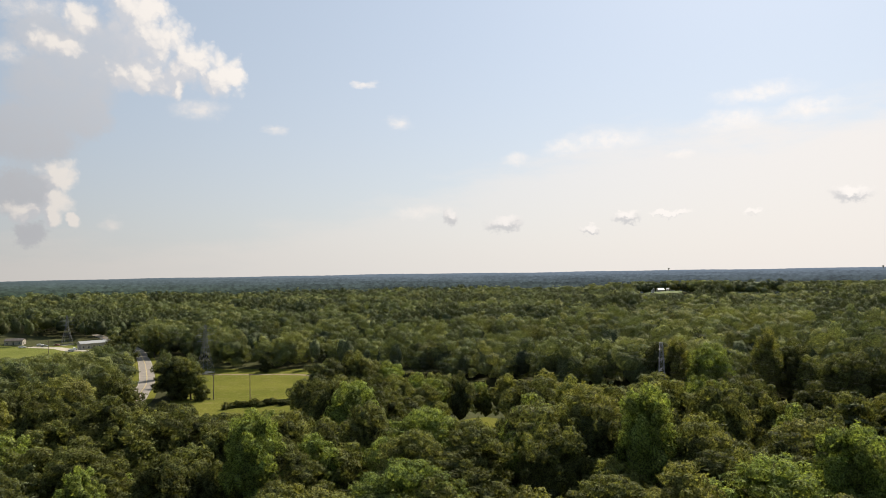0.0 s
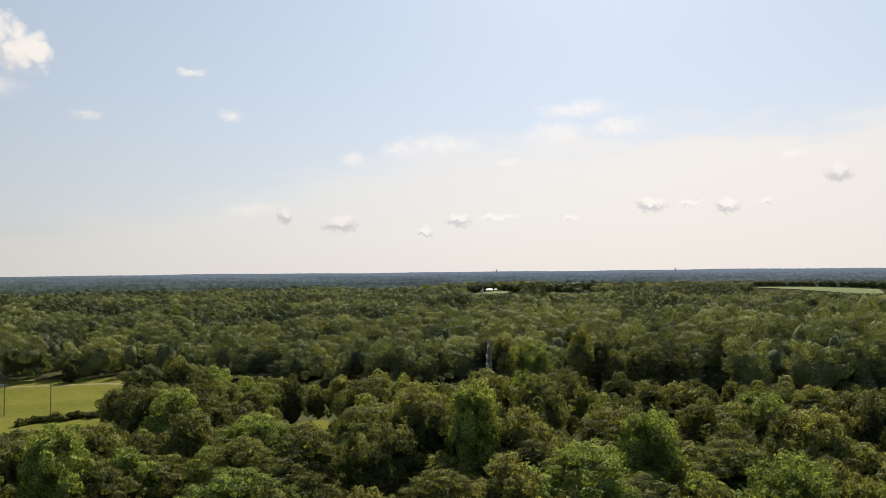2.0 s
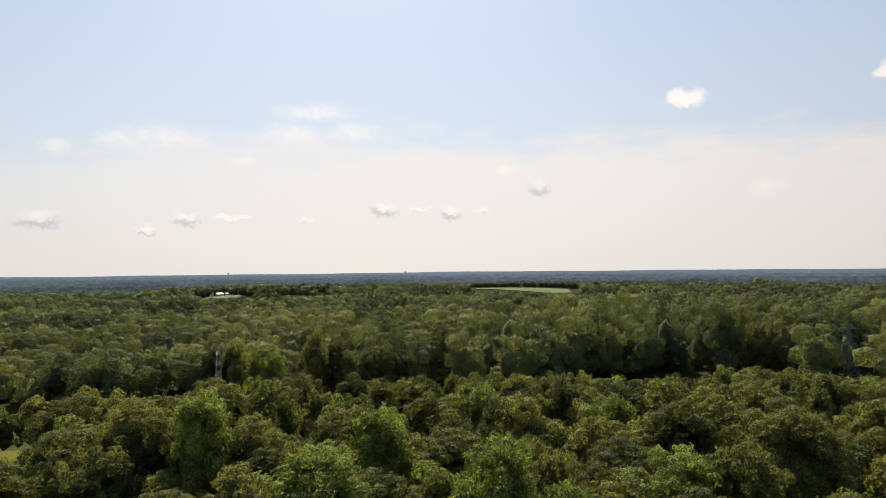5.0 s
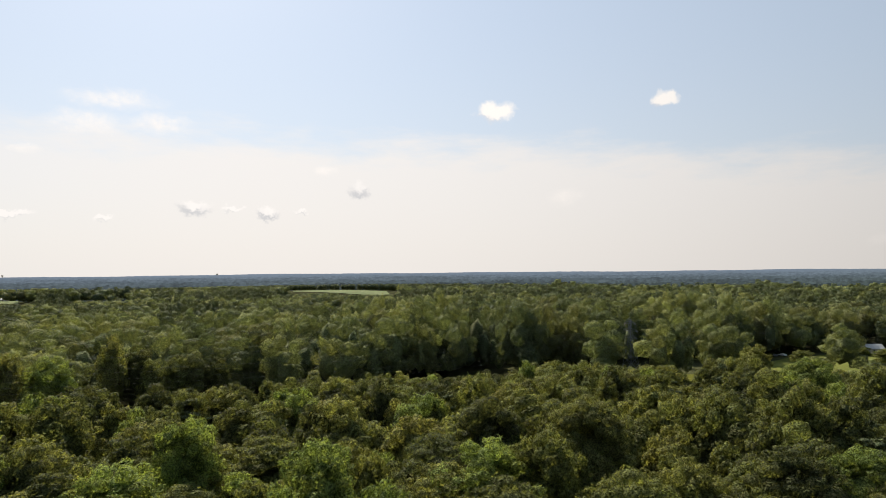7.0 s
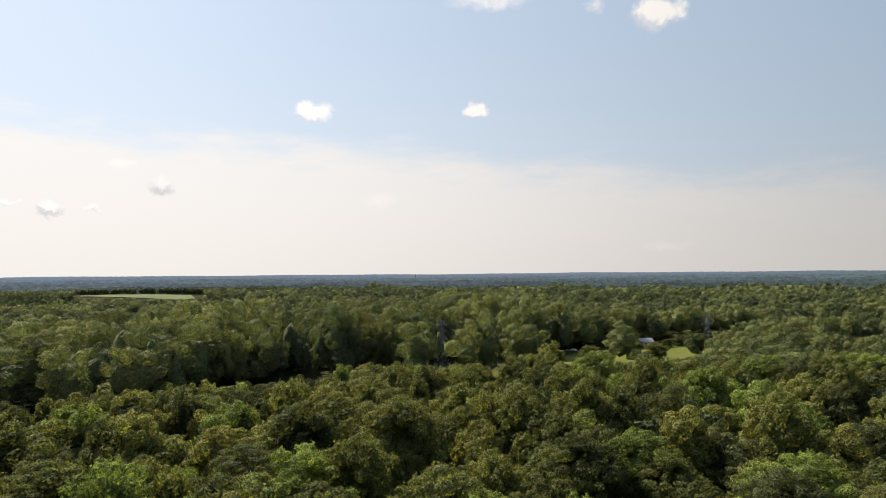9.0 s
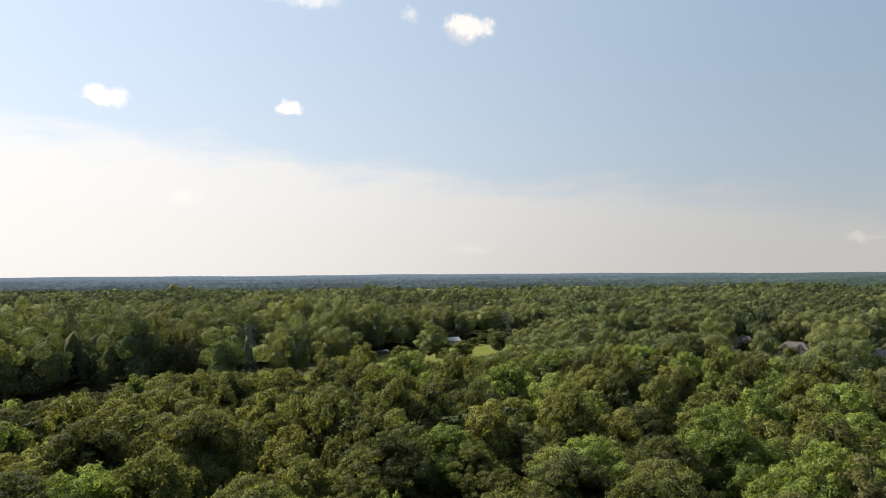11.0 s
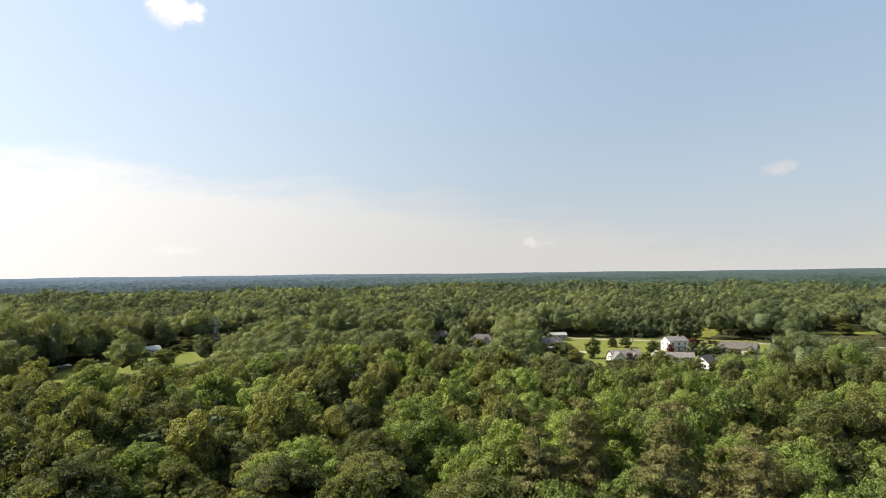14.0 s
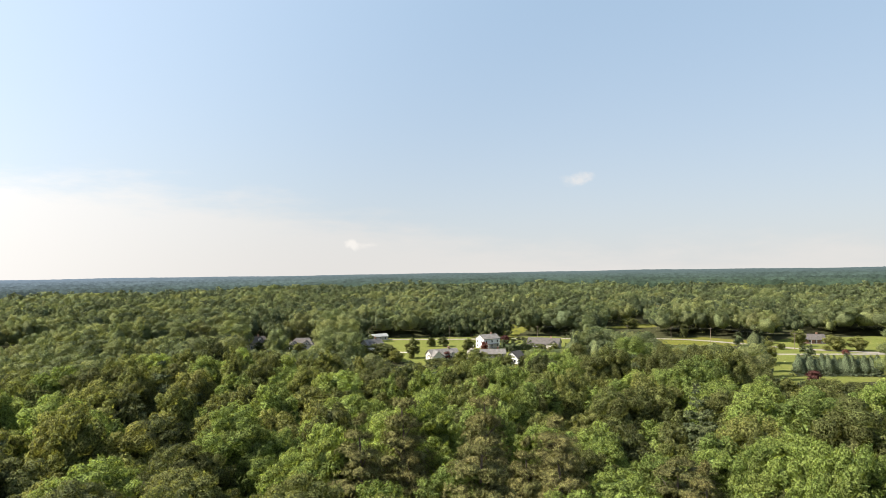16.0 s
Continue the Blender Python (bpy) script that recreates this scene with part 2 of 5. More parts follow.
def grass_like(name, a, b2, dry, scale=0.05):
    def build(n, b, out):
        pos = n.add("ShaderNodeNewGeometry").outputs["Position"]
        big = n.remap(n.noise(pos, scale, 4, 0.6), 0.35, 0.65)
        mid = n.remap(n.noise(pos, scale * 7, 4, 0.65), 0.5, 0.75)
        fine = n.remap(n.noise(pos, 1.8, 3, 0.7), 0.25, 0.75, 0.7, 1.3)
        c = n.mix(n.math("MULTIPLY", mid, 0.6), n.mix(big, a, b2), dry)
        n.put(n.mix(1.0, c, n.join(fine, fine, fine), "MULTIPLY"), b.inputs["Base Color"])
        bp = n.add("ShaderNodeBump")
        bp.inputs["Strength"].default_value, bp.inputs["Distance"].default_value = 0.6, 0.25
        n.put(n.noise(pos, 2.5, 4, 0.7), bp.inputs["Height"])
        n.tree.links.new(bp.outputs[0], b.inputs["Normal"])
    return material(name, build, 1.0, 0.0)


GREENS = ((0.0, (0.065, 0.074, 0.033)), (0.2, (0.098, 0.107, 0.040)), (0.45, (0.125, 0.137, 0.047)), (0.65, (0.148, 0.161, 0.052)),
          (0.82, (0.191, 0.193, 0.062)), (0.93, (0.115, 0.126, 0.049)), (1.0, (0.076, 0.087, 0.039)))
FRESH = ((0.0, (0.130, 0.168, 0.049)), (0.5, (0.174, 0.219, 0.060)), (1.0, (0.200, 0.247, 0.066)))
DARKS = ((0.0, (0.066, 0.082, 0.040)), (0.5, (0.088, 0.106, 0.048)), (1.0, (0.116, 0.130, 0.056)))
# bluer than the near leaves: distance haze painted into the leaf colour
HAZED_GREENS = ((0.0, (0.070, 0.088, 0.050)), (0.3, (0.110, 0.130, 0.062)), (0.6, (0.156, 0.180, 0.078)), (0.85, (0.205, 0.222, 0.090)), (1.0, (0.124, 0.130, 0.058)))
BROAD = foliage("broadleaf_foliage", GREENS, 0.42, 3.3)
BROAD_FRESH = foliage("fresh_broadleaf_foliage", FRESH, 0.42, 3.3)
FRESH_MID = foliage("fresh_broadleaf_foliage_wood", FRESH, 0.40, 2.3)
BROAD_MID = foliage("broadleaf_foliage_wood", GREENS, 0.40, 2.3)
BROAD_BACK = foliage("broadleaf_foliage_back", HAZED_GREENS, 0.34, 1.7, 0.32)
BROAD_FAR = foliage("broadleaf_foliage_far", HAZED_GREENS, 0.30, 1.5, 0.36)
PINE = foliage("pine_foliage", DARKS, 0.10, 2.6)
PINE_FAR = foliage("pine_foliage_far", DARKS, 0.16, 1.5, 0.36)
OLIVE = foliage("olive_pine_foliage", ((0.0, (0.125, 0.125, 0.045)), (1.0, (0.165, 0.150, 0.056))), 0.15, 4.5)
CEDAR = foliage("cedar_foliage", ((0.0, (0.085, 0.105, 0.060)), (1.0, (0.105, 0.125, 0.070))), 0.10, 3.0)
PURPLE = foliage("purple_leaf_foliage", ((0.0, (0.085, 0.038, 0.034)), (1.0, (0.12, 0.050, 0.045))), 0.15, 3.0)
RED = foliage("red_leaf_foliage", ((0.0, (0.14, 0.055, 0.042)), (1.0, (0.18, 0.065, 0.05))), 0.15, 3.0)
BARK = plain("bark", (0.11, 0.085, 0.065), 0.9, 0.2, 0.35, 2.0, bump=0.5)
# leaf litter, its colour lowered further for the shade in the glade
FLOOR = grass_like("forest_floor", (0.042, 0.042, 0.022), (0.052, 0.055, 0.026), (0.078, 0.064, 0.042), 0.08)
GRASS = grass_like("meadow_grass", (0.100, 0.106, 0.022), (0.128, 0.126, 0.028), (0.175, 0.145, 0.062), 0.03)
# scrub colour darkened to stand in for the tree shade on the strip
SHADED_SCRUB = grass_like("shaded_corridor_scrub", (0.052, 0.056, 0.028), (0.070, 0.074, 0.034), (0.095, 0.082, 0.05), 0.06)
LAWN = grass_like("lawn_grass", (0.108, 0.122, 0.032), (0.132, 0.142, 0.038), (0.18, 0.165, 0.075), 0.05)
CROP = grass_like("pale_crop", (0.145, 0.168, 0.090), (0.175, 0.195, 0.105), (0.21, 0.205, 0.13), 0.02)
ASPHALT = plain("asphalt", (0.205, 0.182, 0.155), 0.9, 0.25, 0.15, 0.3)
DIRT = plain("bare_earth", (0.19, 0.150, 0.095), 0.95, 0.1, 0.3, 0.3)
GRAVEL = plain("gravel", (0.36, 0.32, 0.26), 0.95, 0.2, 0.2, 0.5)
YELLOW = plain("yellow_line_paint", (0.45, 0.34, 0.12), 0.7)
WHITE = plain("white_paint", (0.60, 0.58, 0.55), 0.6, vary=0.06)
STEEL = plain("galvanised_steel", (0.15, 0.155, 0.16), 0.55, 0.5, 0.15, 1.0, metal=0.3)
WIRE = plain("weathered_wire", (0.11, 0.11, 0.11), 0.7, 0.2, 0.05, 1.0)
WOOD = plain("weathered_pole_wood", (0.16, 0.125, 0.095), 0.9, 0.2, 0.25, 2.0)
CREAM = plain("cream_siding", (0.50, 0.47, 0.42), 0.7, 0.3, 0.08, 0.8)
TAN = plain("tan_siding", (0.40, 0.36, 0.30), 0.75, 0.3, 0.10, 0.8)
BRICK = plain("brick_wall", (0.26, 0.15, 0.11), 0.85, 0.2, 0.25, 2.5)
SHINGLE = plain("grey_shingle", (0.150, 0.138, 0.128), 0.9, 0.2, 0.22, 0.9)
SHINGLE_DARK = plain("charcoal_shingle", (0.090, 0.080, 0.074), 0.9, 0.2, 0.22, 0.9)
METAL_ROOF = plain("pale_metal_roof", (0.32, 0.32, 0.31), 0.5, 0.5, 0.10, 0.6, metal=0.2)
GLASS = plain("dark_window_glass", (0.02, 0.024, 0.03), 0.08, 0.6, 0.05, 1.0)
RUBBER = plain("black_rubber", (0.02, 0.02, 0.02), 0.8)
CAR_WHITE = plain("white_car_paint", (0.72, 0.72, 0.71), 0.3, 0.5, 0.03)
CAR_GREY = plain("grey_car_paint", (0.16, 0.17, 0.18), 0.3, 0.5, 0.03)
CAR_RED = plain("dark_red_car_paint", (0.16, 0.03, 0.03), 0.3, 0.5, 0.03)


# ---------------------------------------------------------------- mesh helpers
rng = np.random.default_rng(7)


def mesh_np(name, V, F, mats, tint=None, which=None):
    """A mesh from vertex and triangle arrays; which: the material of each face."""
    V, F = np.asarray(V, np.float32), np.asarray(F, np.int32)
    me = bpy.data.meshes.new(name)
    me.vertices.add(len(V))
    me.vertices.foreach_set("co", V.ravel())
    k = F.shape[1]
    me.loops.add(F.size)
    me.loops.foreach_set("vertex_index", F.ravel())
    me.polygons.add(len(F))
    me.polygons.foreach_set("loop_start", np.arange(0, F.size, k, dtype=np.int32))
    for m in mats if isinstance(mats, list) else [mats]:
        me.materials.append(m)
    if which is not None:
        me.polygons.foreach_set("material_index", np.asarray(which, np.int32))
        me.polygons.foreach_set("use_smooth", np.ones(len(F), bool))
    if tint is not None:
        me.attributes.new("tint", "FLOAT", "POINT").data.foreach_set("value", np.asarray(tint, np.float32))
    me.update(calc_edges=True)
    return me


def part(name, bm, mat, parent=None, label=""):
    """Links a bmesh (or a mesh) as one mesh object under a thing or a part."""
    if isinstance(bm, bmesh.types.BMesh):
        me = bpy.data.meshes.new(name)
        bm.to_mesh(me)
        bm.free()
        me.materials.append(mat)
    else:
        me = bm
    ob = new(name, me)
    if parent is not None:
        ob.parent = parent
    return tagged(ob, label) if label else ob


def box(bm, x0, y0, z0, x1, y1, z1):
    v = [bm.verts.new((x, y, z)) for z in (z0, z1) for x, y in ((x0, y0), (x1, y0), (x1, y1), (x0, y1))]
    for f in ((3, 2, 1, 0), (4, 5, 6, 7), (0, 1, 5, 4), (1, 2, 6, 5), (2, 3, 7, 6), (3, 0, 4, 7)):
        bm.faces.new([v[i] for i in f])
    return bm


def boxed(*dims):
    return box(bmesh.new(), *dims)


def bar(bm, a, b, r, r2=None, sides=4):
    """A straight bar from a to b with a square or round section."""
    a, b = Vector(a), Vector(b)
    q = (b - a).to_track_quat("Z", "Y")
    rings = []
    for p, rad in ((a, r), (b, r if r2 is None else r2)):
        rings.append([bm.verts.new(p + q @ Vector((rad * math.cos(2 * math.pi * (i + .5) / sides), rad * math.sin(2 * math.pi * (i + .5) / sides), 0))) for i in range(sides)])
    for i in range(sides):
        j = (i + 1) % sides
        bm.faces.new((rings[0][i], rings[0][j], rings[1][j], rings[1][i]))
    bm.faces.new(rings[0][::-1])
    bm.faces.new(rings[1])
    return bm


# ---------------------------------------------------------------- the lie of the land
def lie(x, y):
    """Height of the ground: level near by, slowly rising and rolling far off."""
    x, y = np.asarray(x, float), np.asarray(y, float)
    d = np.hypot(x, y)
    az = np.degrees(np.arctan2(x, y))
    k = np.clip((d - 560) / 380, 0, 1)
    roll = np.sin(x * 0.0041 + 1.3) * np.cos(y * 0.0036 - 0.6) + 0.6 * np.sin(x * 0.0083 - y * 0.0061 + 2.0)
    ridge = np.exp(-((az - 104) / 34) ** 2) * np.clip((d - 650) / 900, 0, 1) * 8
    knoll = np.exp(-((az - 45) / 14) ** 2) * np.exp(-((d - 1000) / 120) ** 2) * 18.5 + np.exp(-((az - 19) / 5) ** 2) * np.exp(-((d - 960) / 120) ** 2) * 16.5
    return k * k * (3 - 2 * k) * 3.5 + k * roll * 3.0 + ridge + knoll


def polar(az, d):
    return d * math.sin(radians(az)), d * math.cos(radians(az))


def inside(poly, x, y):
    x, y = np.asarray(x), np.asarray(y)
    hit = np.zeros(x.shape, bool)
    n = len(poly)
    for i in range(n):
        (x0, y0), (x1, y1) = poly[i], poly[(i + 1) % n]
        if y0 != y1:
            hit ^= ((y0 > y) != (y1 > y)) & (x < (x1 - x0) * (y - y0) / (y1 - y0) + x0)
    return hit


def off_line(pts, x, y):
    """Distance to a line of points."""
    best = np.full(np.shape(x), 1e9)
    for (x0, y0), (x1, y1) in zip(pts, pts[1:]):
        dx, dy = x1 - x0, y1 - y0
        k = np.clip(((x - x0) * dx + (y - y0) * dy) / (dx * dx + dy * dy), 0, 1)
        best = np.minimum(best, np.hypot(x - x0 - k * dx, y - y0 - k * dy))
    return best


LINE = ((-440, 610), (-280, 483), (-123, 335), (71, 213), (304, 114), (465, -14), (640, -150))       # the power line
ROAD = ((-116, 200), (-119, 228), (-123, 257), (-131, 281), (-140, 306), (-158, 345), (-184, 397), (-218, 455), (-300, 560))
LANE = ((560, -90), (470, -190), (392, -273), (352, -316), (316, -355), (262, -402), (183, -404), (120, -430), (40, -470))
DRIVE = ((205, -352), (181, -372), (160, -394), (120, -440))
FIELDS = {
    "compound": (polar(-37, 452), polar(-29.8, 452), polar(-27.0, 500), polar(-27.0, 535), polar(-29.5, 560), polar(-37, 610)),
    "pasture": ((-130, 350), (-70, 340), (-46, 300), (-26, 240), (-60, 222), (-98, 228), (-112, 268)),
    "yard": ((318, 66), (345, 76), (398, 62), (455, 30), (470, -8), (440, -26), (390, 2), (345, 44)),
    "lots": ((350, -196), (428, -250), (340, -356), (286, -336), (244, -250), (282, -196)),
    "back_field": ((352, -326), (424, -418), (452, -398), (376, -304)),
    "upper_field": ((368, -436), (352, -500), (330, -470), (346, -436)),
    "meadow": ((296, -366), (224, -372), (206, -424), (262, -424)),
    "homestead": ((206, -366), (218, -460), (168, -530), (84, -510), (98, -380), (120, -286), (146, -288)),
    "far_farm": (polar(40.4, 972), polar(48.9, 920), polar(48.4, 980), polar(40.4, 986)),
    "barn_field": (polar(15.2, 915), polar(20.2, 915), polar(20.2, 955), polar(15.2, 955)),
    "strip_field": (polar(24, 920), polar(27.5, 920), polar(27.5, 980), polar(24, 980)),
    "glade": ((0, 200), (10, 185), (18, 140), (6, 128), (-14, 134), (-15, 158), (-4, 162), (2, 178)),
}
# lines of sight over the nearer trees: azimuth from and to, distance, and how far below the eye their tops keep, in degrees
SIGHT_ROAD = ((-37, -29.0, 520, 5.75), (-29.0, -25.4, 470, 5.3), (-25.9, -23.2, 292, 10.2), (-23.2, -20.2, 262, 10.2), (-20.8, -13.0, 262, 11.4), (-13, 2, 225, 8.9),
              (3.0, 6.3, 205, 14.3), (6, 26, 225, 8.8), (40.2, 44.6, 990, 1.80), (44.6, 49.2, 990, 1.98), (28, 62, 1250, 1.05), (14, 24, 1250, 0.95), (17, 20.8, 900, 2.05),
              (23.8, 27.6, 910, 2.0))
SIGHT_YARD = ((26, 60, 240, 9.0), (60, 73.4, 290, 8.0), (68.3, 70.9, 316, 8.2), (73.8, 75.0, 320, 9.5), (75.2, 79.6, 330, 7.2), (79.8, 82, 350, 8.0), (82, 84, 350, 6.9),
              (84.2, 86.0, 350, 7.7), (86.0, 87.6, 440, 6.8), (87.6, 91.4, 390, 7.3), (92, 109, 420, 5.0), (109.4, 111.6, 440, 6.4), (113.2, 115.6, 425, 6.6),
              (118.8, 121.6, 405, 7.0))
SIGHT_LOTS = ((121.6, 128.6, 400, 8.1), (128.6, 131.6, 420, 7.5), (131.6, 134.0, 350, 8.2), (134.0, 137.0, 412, 6.8), (137.0, 141.2, 450, 5.0), (141.2, 144.0, 570, 5.4),
              (144.4, 151.0, 470, 6.4), (153.0, 163.0, 330, 8.6))
# places kept free for houses and single trees: x, y, radius
SPOTS = []


def top_limit(x, y):
    """The greatest height that a tree at x, y has."""
    d, az = np.hypot(x, y), np.degrees(np.arctan2(x, y))
    cap = np.full(np.shape(x), 99.0)
    for a0, a1, far, down in SIGHT_ROAD + SIGHT_YARD + SIGHT_LOTS:
        m = (az > a0 - 0.5) & (az < a1 + 0.5) & (d < far)
        cap = np.where(m, np.minimum(cap, EYE - d * math.tan(radians(down))), cap)
    return cap


def wooded(x, y):
    ok = (off_line(LINE, x, y) > np.where((x > 255) | (x < -60), 14, 27)) & (off_line(ROAD, x, y) > np.where(y > 396, 3.6, 8)) & (off_line(LANE, x, y) > 10) & (off_line(DRIVE, x, y) > 7)
    for poly in FIELDS.values():
        ok &= ~inside(poly, x, y)
    for px, py, r in SPOTS:
        ok &= np.hypot(x - px, y - py) > r
    return ok


# ground: one sheet of rings out to the horizon
def build_ground():
    radii = np.concatenate([[0.0], np.linspace(30, 560, 24), np.geomspace(600, 4950, 46)])
    n = 180
    a = np.linspace(0, 2 * math.pi, n, endpoint=False)
    X, Y = np.outer(radii[1:], np.sin(a)).ravel(), np.outer(radii[1:], np.cos(a)).ravel()
    V = np.vstack([[0, 0, 0], np.column_stack([X, Y, lie(X, Y)])])
    F = []
    for r in range(len(radii) - 2):
        i = 1 + r * n + np.arange(n)
        j = 1 + r * n + (np.arange(n) + 1) % n
        F += [np.column_stack([i, i + n, j]), np.column_stack([j, i + n, j + n])]
    j = 1 + np.arange(n)
    F.append(np.column_stack([np.zeros(n, int), j, 1 + (np.arange(n) + 1) % n]))
    me = mesh_np("ground", V, np.vstack(F)[:, ::-1], FLOOR)
    return tagged(new("ground", me), "dark leaf-littered woodland ground reaching to the horizon", "ground", kind="structure")


build_ground()


def sheet(name, poly, z, mat, label, category="field"):
    """A flat patch of ground that follows the land, with a ragged rim."""
    bm = bmesh.new()
    pts = []
    r = random.Random(len(poly) * 31 + int(poly[0][0]))
    for (x0, y0), (x1, y1) in zip(poly, poly[1:] + poly[:1]):
        steps = max(2, int(math.hypot(x1 - x0, y1 - y0) / 7))
        for i in range(steps):
            k = i / steps
            pts.append((x0 + k * (x1 - x0) + r.uniform(-1.2, 1.2), y0 + k * (y1 - y0) + r.uniform(-1.2, 1.2)))
    f = bm.faces.new([bm.verts.new((x, y, float(lie(x, y)) + z)) for x, y in pts])
    if f.normal.z < 0 or f.calc_area() and (f.normal_update() or f.normal.z < 0):
        bmesh.ops.reverse_faces(bm, faces=[f])
    bmesh.ops.triangulate(bm, faces=bm.faces[:])
    return tagged(part(name, bm, mat), label, category, kind="structure")


def slope_sheet(name, quad, z, mat, label):
    """A four-cornered field that follows the slopes of the land."""
    bm, n, m = bmesh.new(), 18, 10
    a, b, c, d = [Vector((*p, 0)) for p in quad]
    grid = []
    for i in range(n + 1):
        near, far = a.lerp(b, i / n), d.lerp(c, i / n)
        row = [near.lerp(far, j / m) for j in range(m + 1)]
        grid.append([bm.verts.new((p.x, p.y, float(lie(p.x, p.y)) + z)) for p in row])
    for i in range(n):
        for j in range(m):
            bm.faces.new((grid[i][j], grid[i + 1][j], grid[i + 1][j + 1], grid[i][j + 1]))
    bmesh.ops.recalc_face_normals(bm, faces=bm.faces[:])
    return tagged(part(name, bm, mat), label, "field", kind="structure")


def ribbon(name, pts, half, z, mat, label="", category="", kind="", parent=None, shift=0.0, smooth=4):
    """A strip along a line: road, verge, painted line."""
    P = [Vector((*p, 0)) for p in pts]
    fine = []
    for i in range(len(P) - 1):
        p0, p1, p2, p3 = P[max(i - 1, 0)], P[i], P[i + 1], P[min(i + 2, len(P) - 1)]
        for k in range(smooth):
            t = k / smooth
            fine.append(0.5 * (2 * p1 + (p2 - p0) * t + (2 * p0 - 5 * p1 + 4 * p2 - p3) * t * t + (3 * p1 - p0 - 3 * p2 + p3) * t ** 3))
    fine.append(P[-1])
    bm, last = bmesh.new(), None
    for i, p in enumerate(fine):
        d = (fine[min(i + 1, len(fine) - 1)] - fine[max(i - 1, 0)]).normalized()
        s = Vector((d.y, -d.x, 0))
        h = float(lie(p.x, p.y)) + z
        row = [bm.verts.new(Vector((q.x, q.y, h))) for q in (p + s * (shift - half), p + s * (shift + half))]
        if last:
            bm.faces.new((last[0], last[1], row[1], row[0]))
        last = row
    ob = part(name, bm, mat, parent)
    return tagged(ob, label, category, kind=kind)


sheet("field_compound", FIELDS["compound"], 0.05, LAWN, "sunlit mown grass round the sheds and vehicles")
sheet("field_pasture", FIELDS["pasture"], 0.06, GRASS, "bright yellow-green pasture below the pylon")
sheet("field_yard", FIELDS["yard"], 0.06, LAWN, "sunlit lawn among trees by the small house")
sheet("field_lots", FIELDS["lots"], 0.06, LAWN, "bright green lawns between the suburban houses")
# the strip's sunlit sliver, put in as a brighter grass sheet
sheet("field_glade", ((6, 219), (14, 223), (27, 213), (26, 196), (13, 197)), 0.06, GRASS, "small sunlit patch of grass in the cleared strip")
sheet("field_glimpse", (polar(73.6, 304), polar(73.6, 328), polar(75.4, 328), polar(75.4, 304)), 0.06, GRASS, "sunlit strip of grass between the trees")
sheet("field_back", FIELDS["back_field"], 0.06, GRASS, "lit grass field beyond the lane")
sheet("field_upper", FIELDS["upper_field"], 0.06, GRASS, "small lit grass field before far woods")
sheet("field_meadow", FIELDS["meadow"], 0.06, GRASS, "pale green meadow beside the lane")
sheet("field_homestead", FIELDS["homestead"], 0.06, LAWN, "bright lawn round the brick ranch house")
for name, label in (("far_farm", "long pale green farm field far off"), ("barn_field", "pale dry field beside the far farm buildings"),
                    ("strip_field", "narrow pale field far off in the woods")):
    slope_sheet("field_" + name, FIELDS[name], 0.5, CROP, label)
# tree shade on this strip is painted in by its dark colour
ribbon("field_corridor", LINE, 27, 0.04, SHADED_SCRUB, "scrubby strip kept clear below the power line, coloured dark for tree shade", "field", "structure")
ribbon("track_corridor", ((-150, 348), (-123, 330), (-98, 326), (-70, 322), (-50, 300)), 1.5, 0.09, DIRT, "pale bare-earth track crossing the pasture", "track", "structure")
road = ribbon("road", ROAD, 3.6, 0.10, ASPHALT, "two-lane asphalt country road between the trees", "road", "structure")
ribbon("verge", ROAD[:7], 6.5, 0.08, GRASS, "mown grass verge along the country road", "verge", "structure")
for s in (-0.12, 0.12):
    ribbon("centre_line", ROAD, 0.07, 0.105, YELLOW, parent=road, shift=s)
for s in (-3.25, 3.25):
    ribbon("edge_line", ROAD, 0.06, 0.105, GRAVEL, parent=road, shift=s)
lane = ribbon("road_lane", LANE, 3.2, 0.12, ASPHALT, "pale asphalt lane past the suburban houses", "road", "structure")
ribbon("road_drive", DRIVE, 2.8, 0.12, ASPHALT, "grey asphalt drive beside the row of cedars", "road", "structure")
ribbon("drive_compound", ((-300, 470), (-275, 462), (-255, 446), (-225, 440), (-205, 435)), 4.0, 0.12, GRAVEL, "pale gravel yard and drive by the sheds", "drive", "structure")


# single trees and shrubs: azimuth, distance, height, width
SINGLE = ((-25.8, 424, 20, 10), (-24.0, 436, 18, 10), (-26.8, 446, 15, 12), (-22.7, 284, 18, 13), (-21.3, 282, 15.5, 12), (-22.2, 292, 17, 12), (-20.4, 279, 6, 6), (-15.4, 345, 9, 6),
          (76.3, 348, 10, 8), (78.9, 293, 19, 13), (82.2, 352, 11.2, 11), (85.2, 462, 13, 14), (87.7, 386, 10, 15), (89.6, 456, 8, 12), (90.6, 458, 7, 10),
          (121.2, 368, 10.3, 17), (123.9, 376, 12, 9), (116.6, 388, 12.6, 13), (117.9, 384, 12, 13), (126.4, 306, 9.6, 16),
          (129.3, 348, 8.2, 10), (128.8, 410, 7.5, 8), (125.5, 432, 6.5, 6), (126.6, 430, 7, 7), (134.0, 532, 9, 5))
SINGLE += ((157.6, 442, 9.5, 12), (159.1, 446, 9, 11), (155.3, 456, 11, 8), (153.0, 372, 12.8, 10), (154.0, 438, 4, 5), (142.6, 560, 9, 14),
           (161.5, 360, 7, 9), (146.9, 488, 11, 6), (128.2, 340, 9, 8), (122.4, 356, 8, 9))
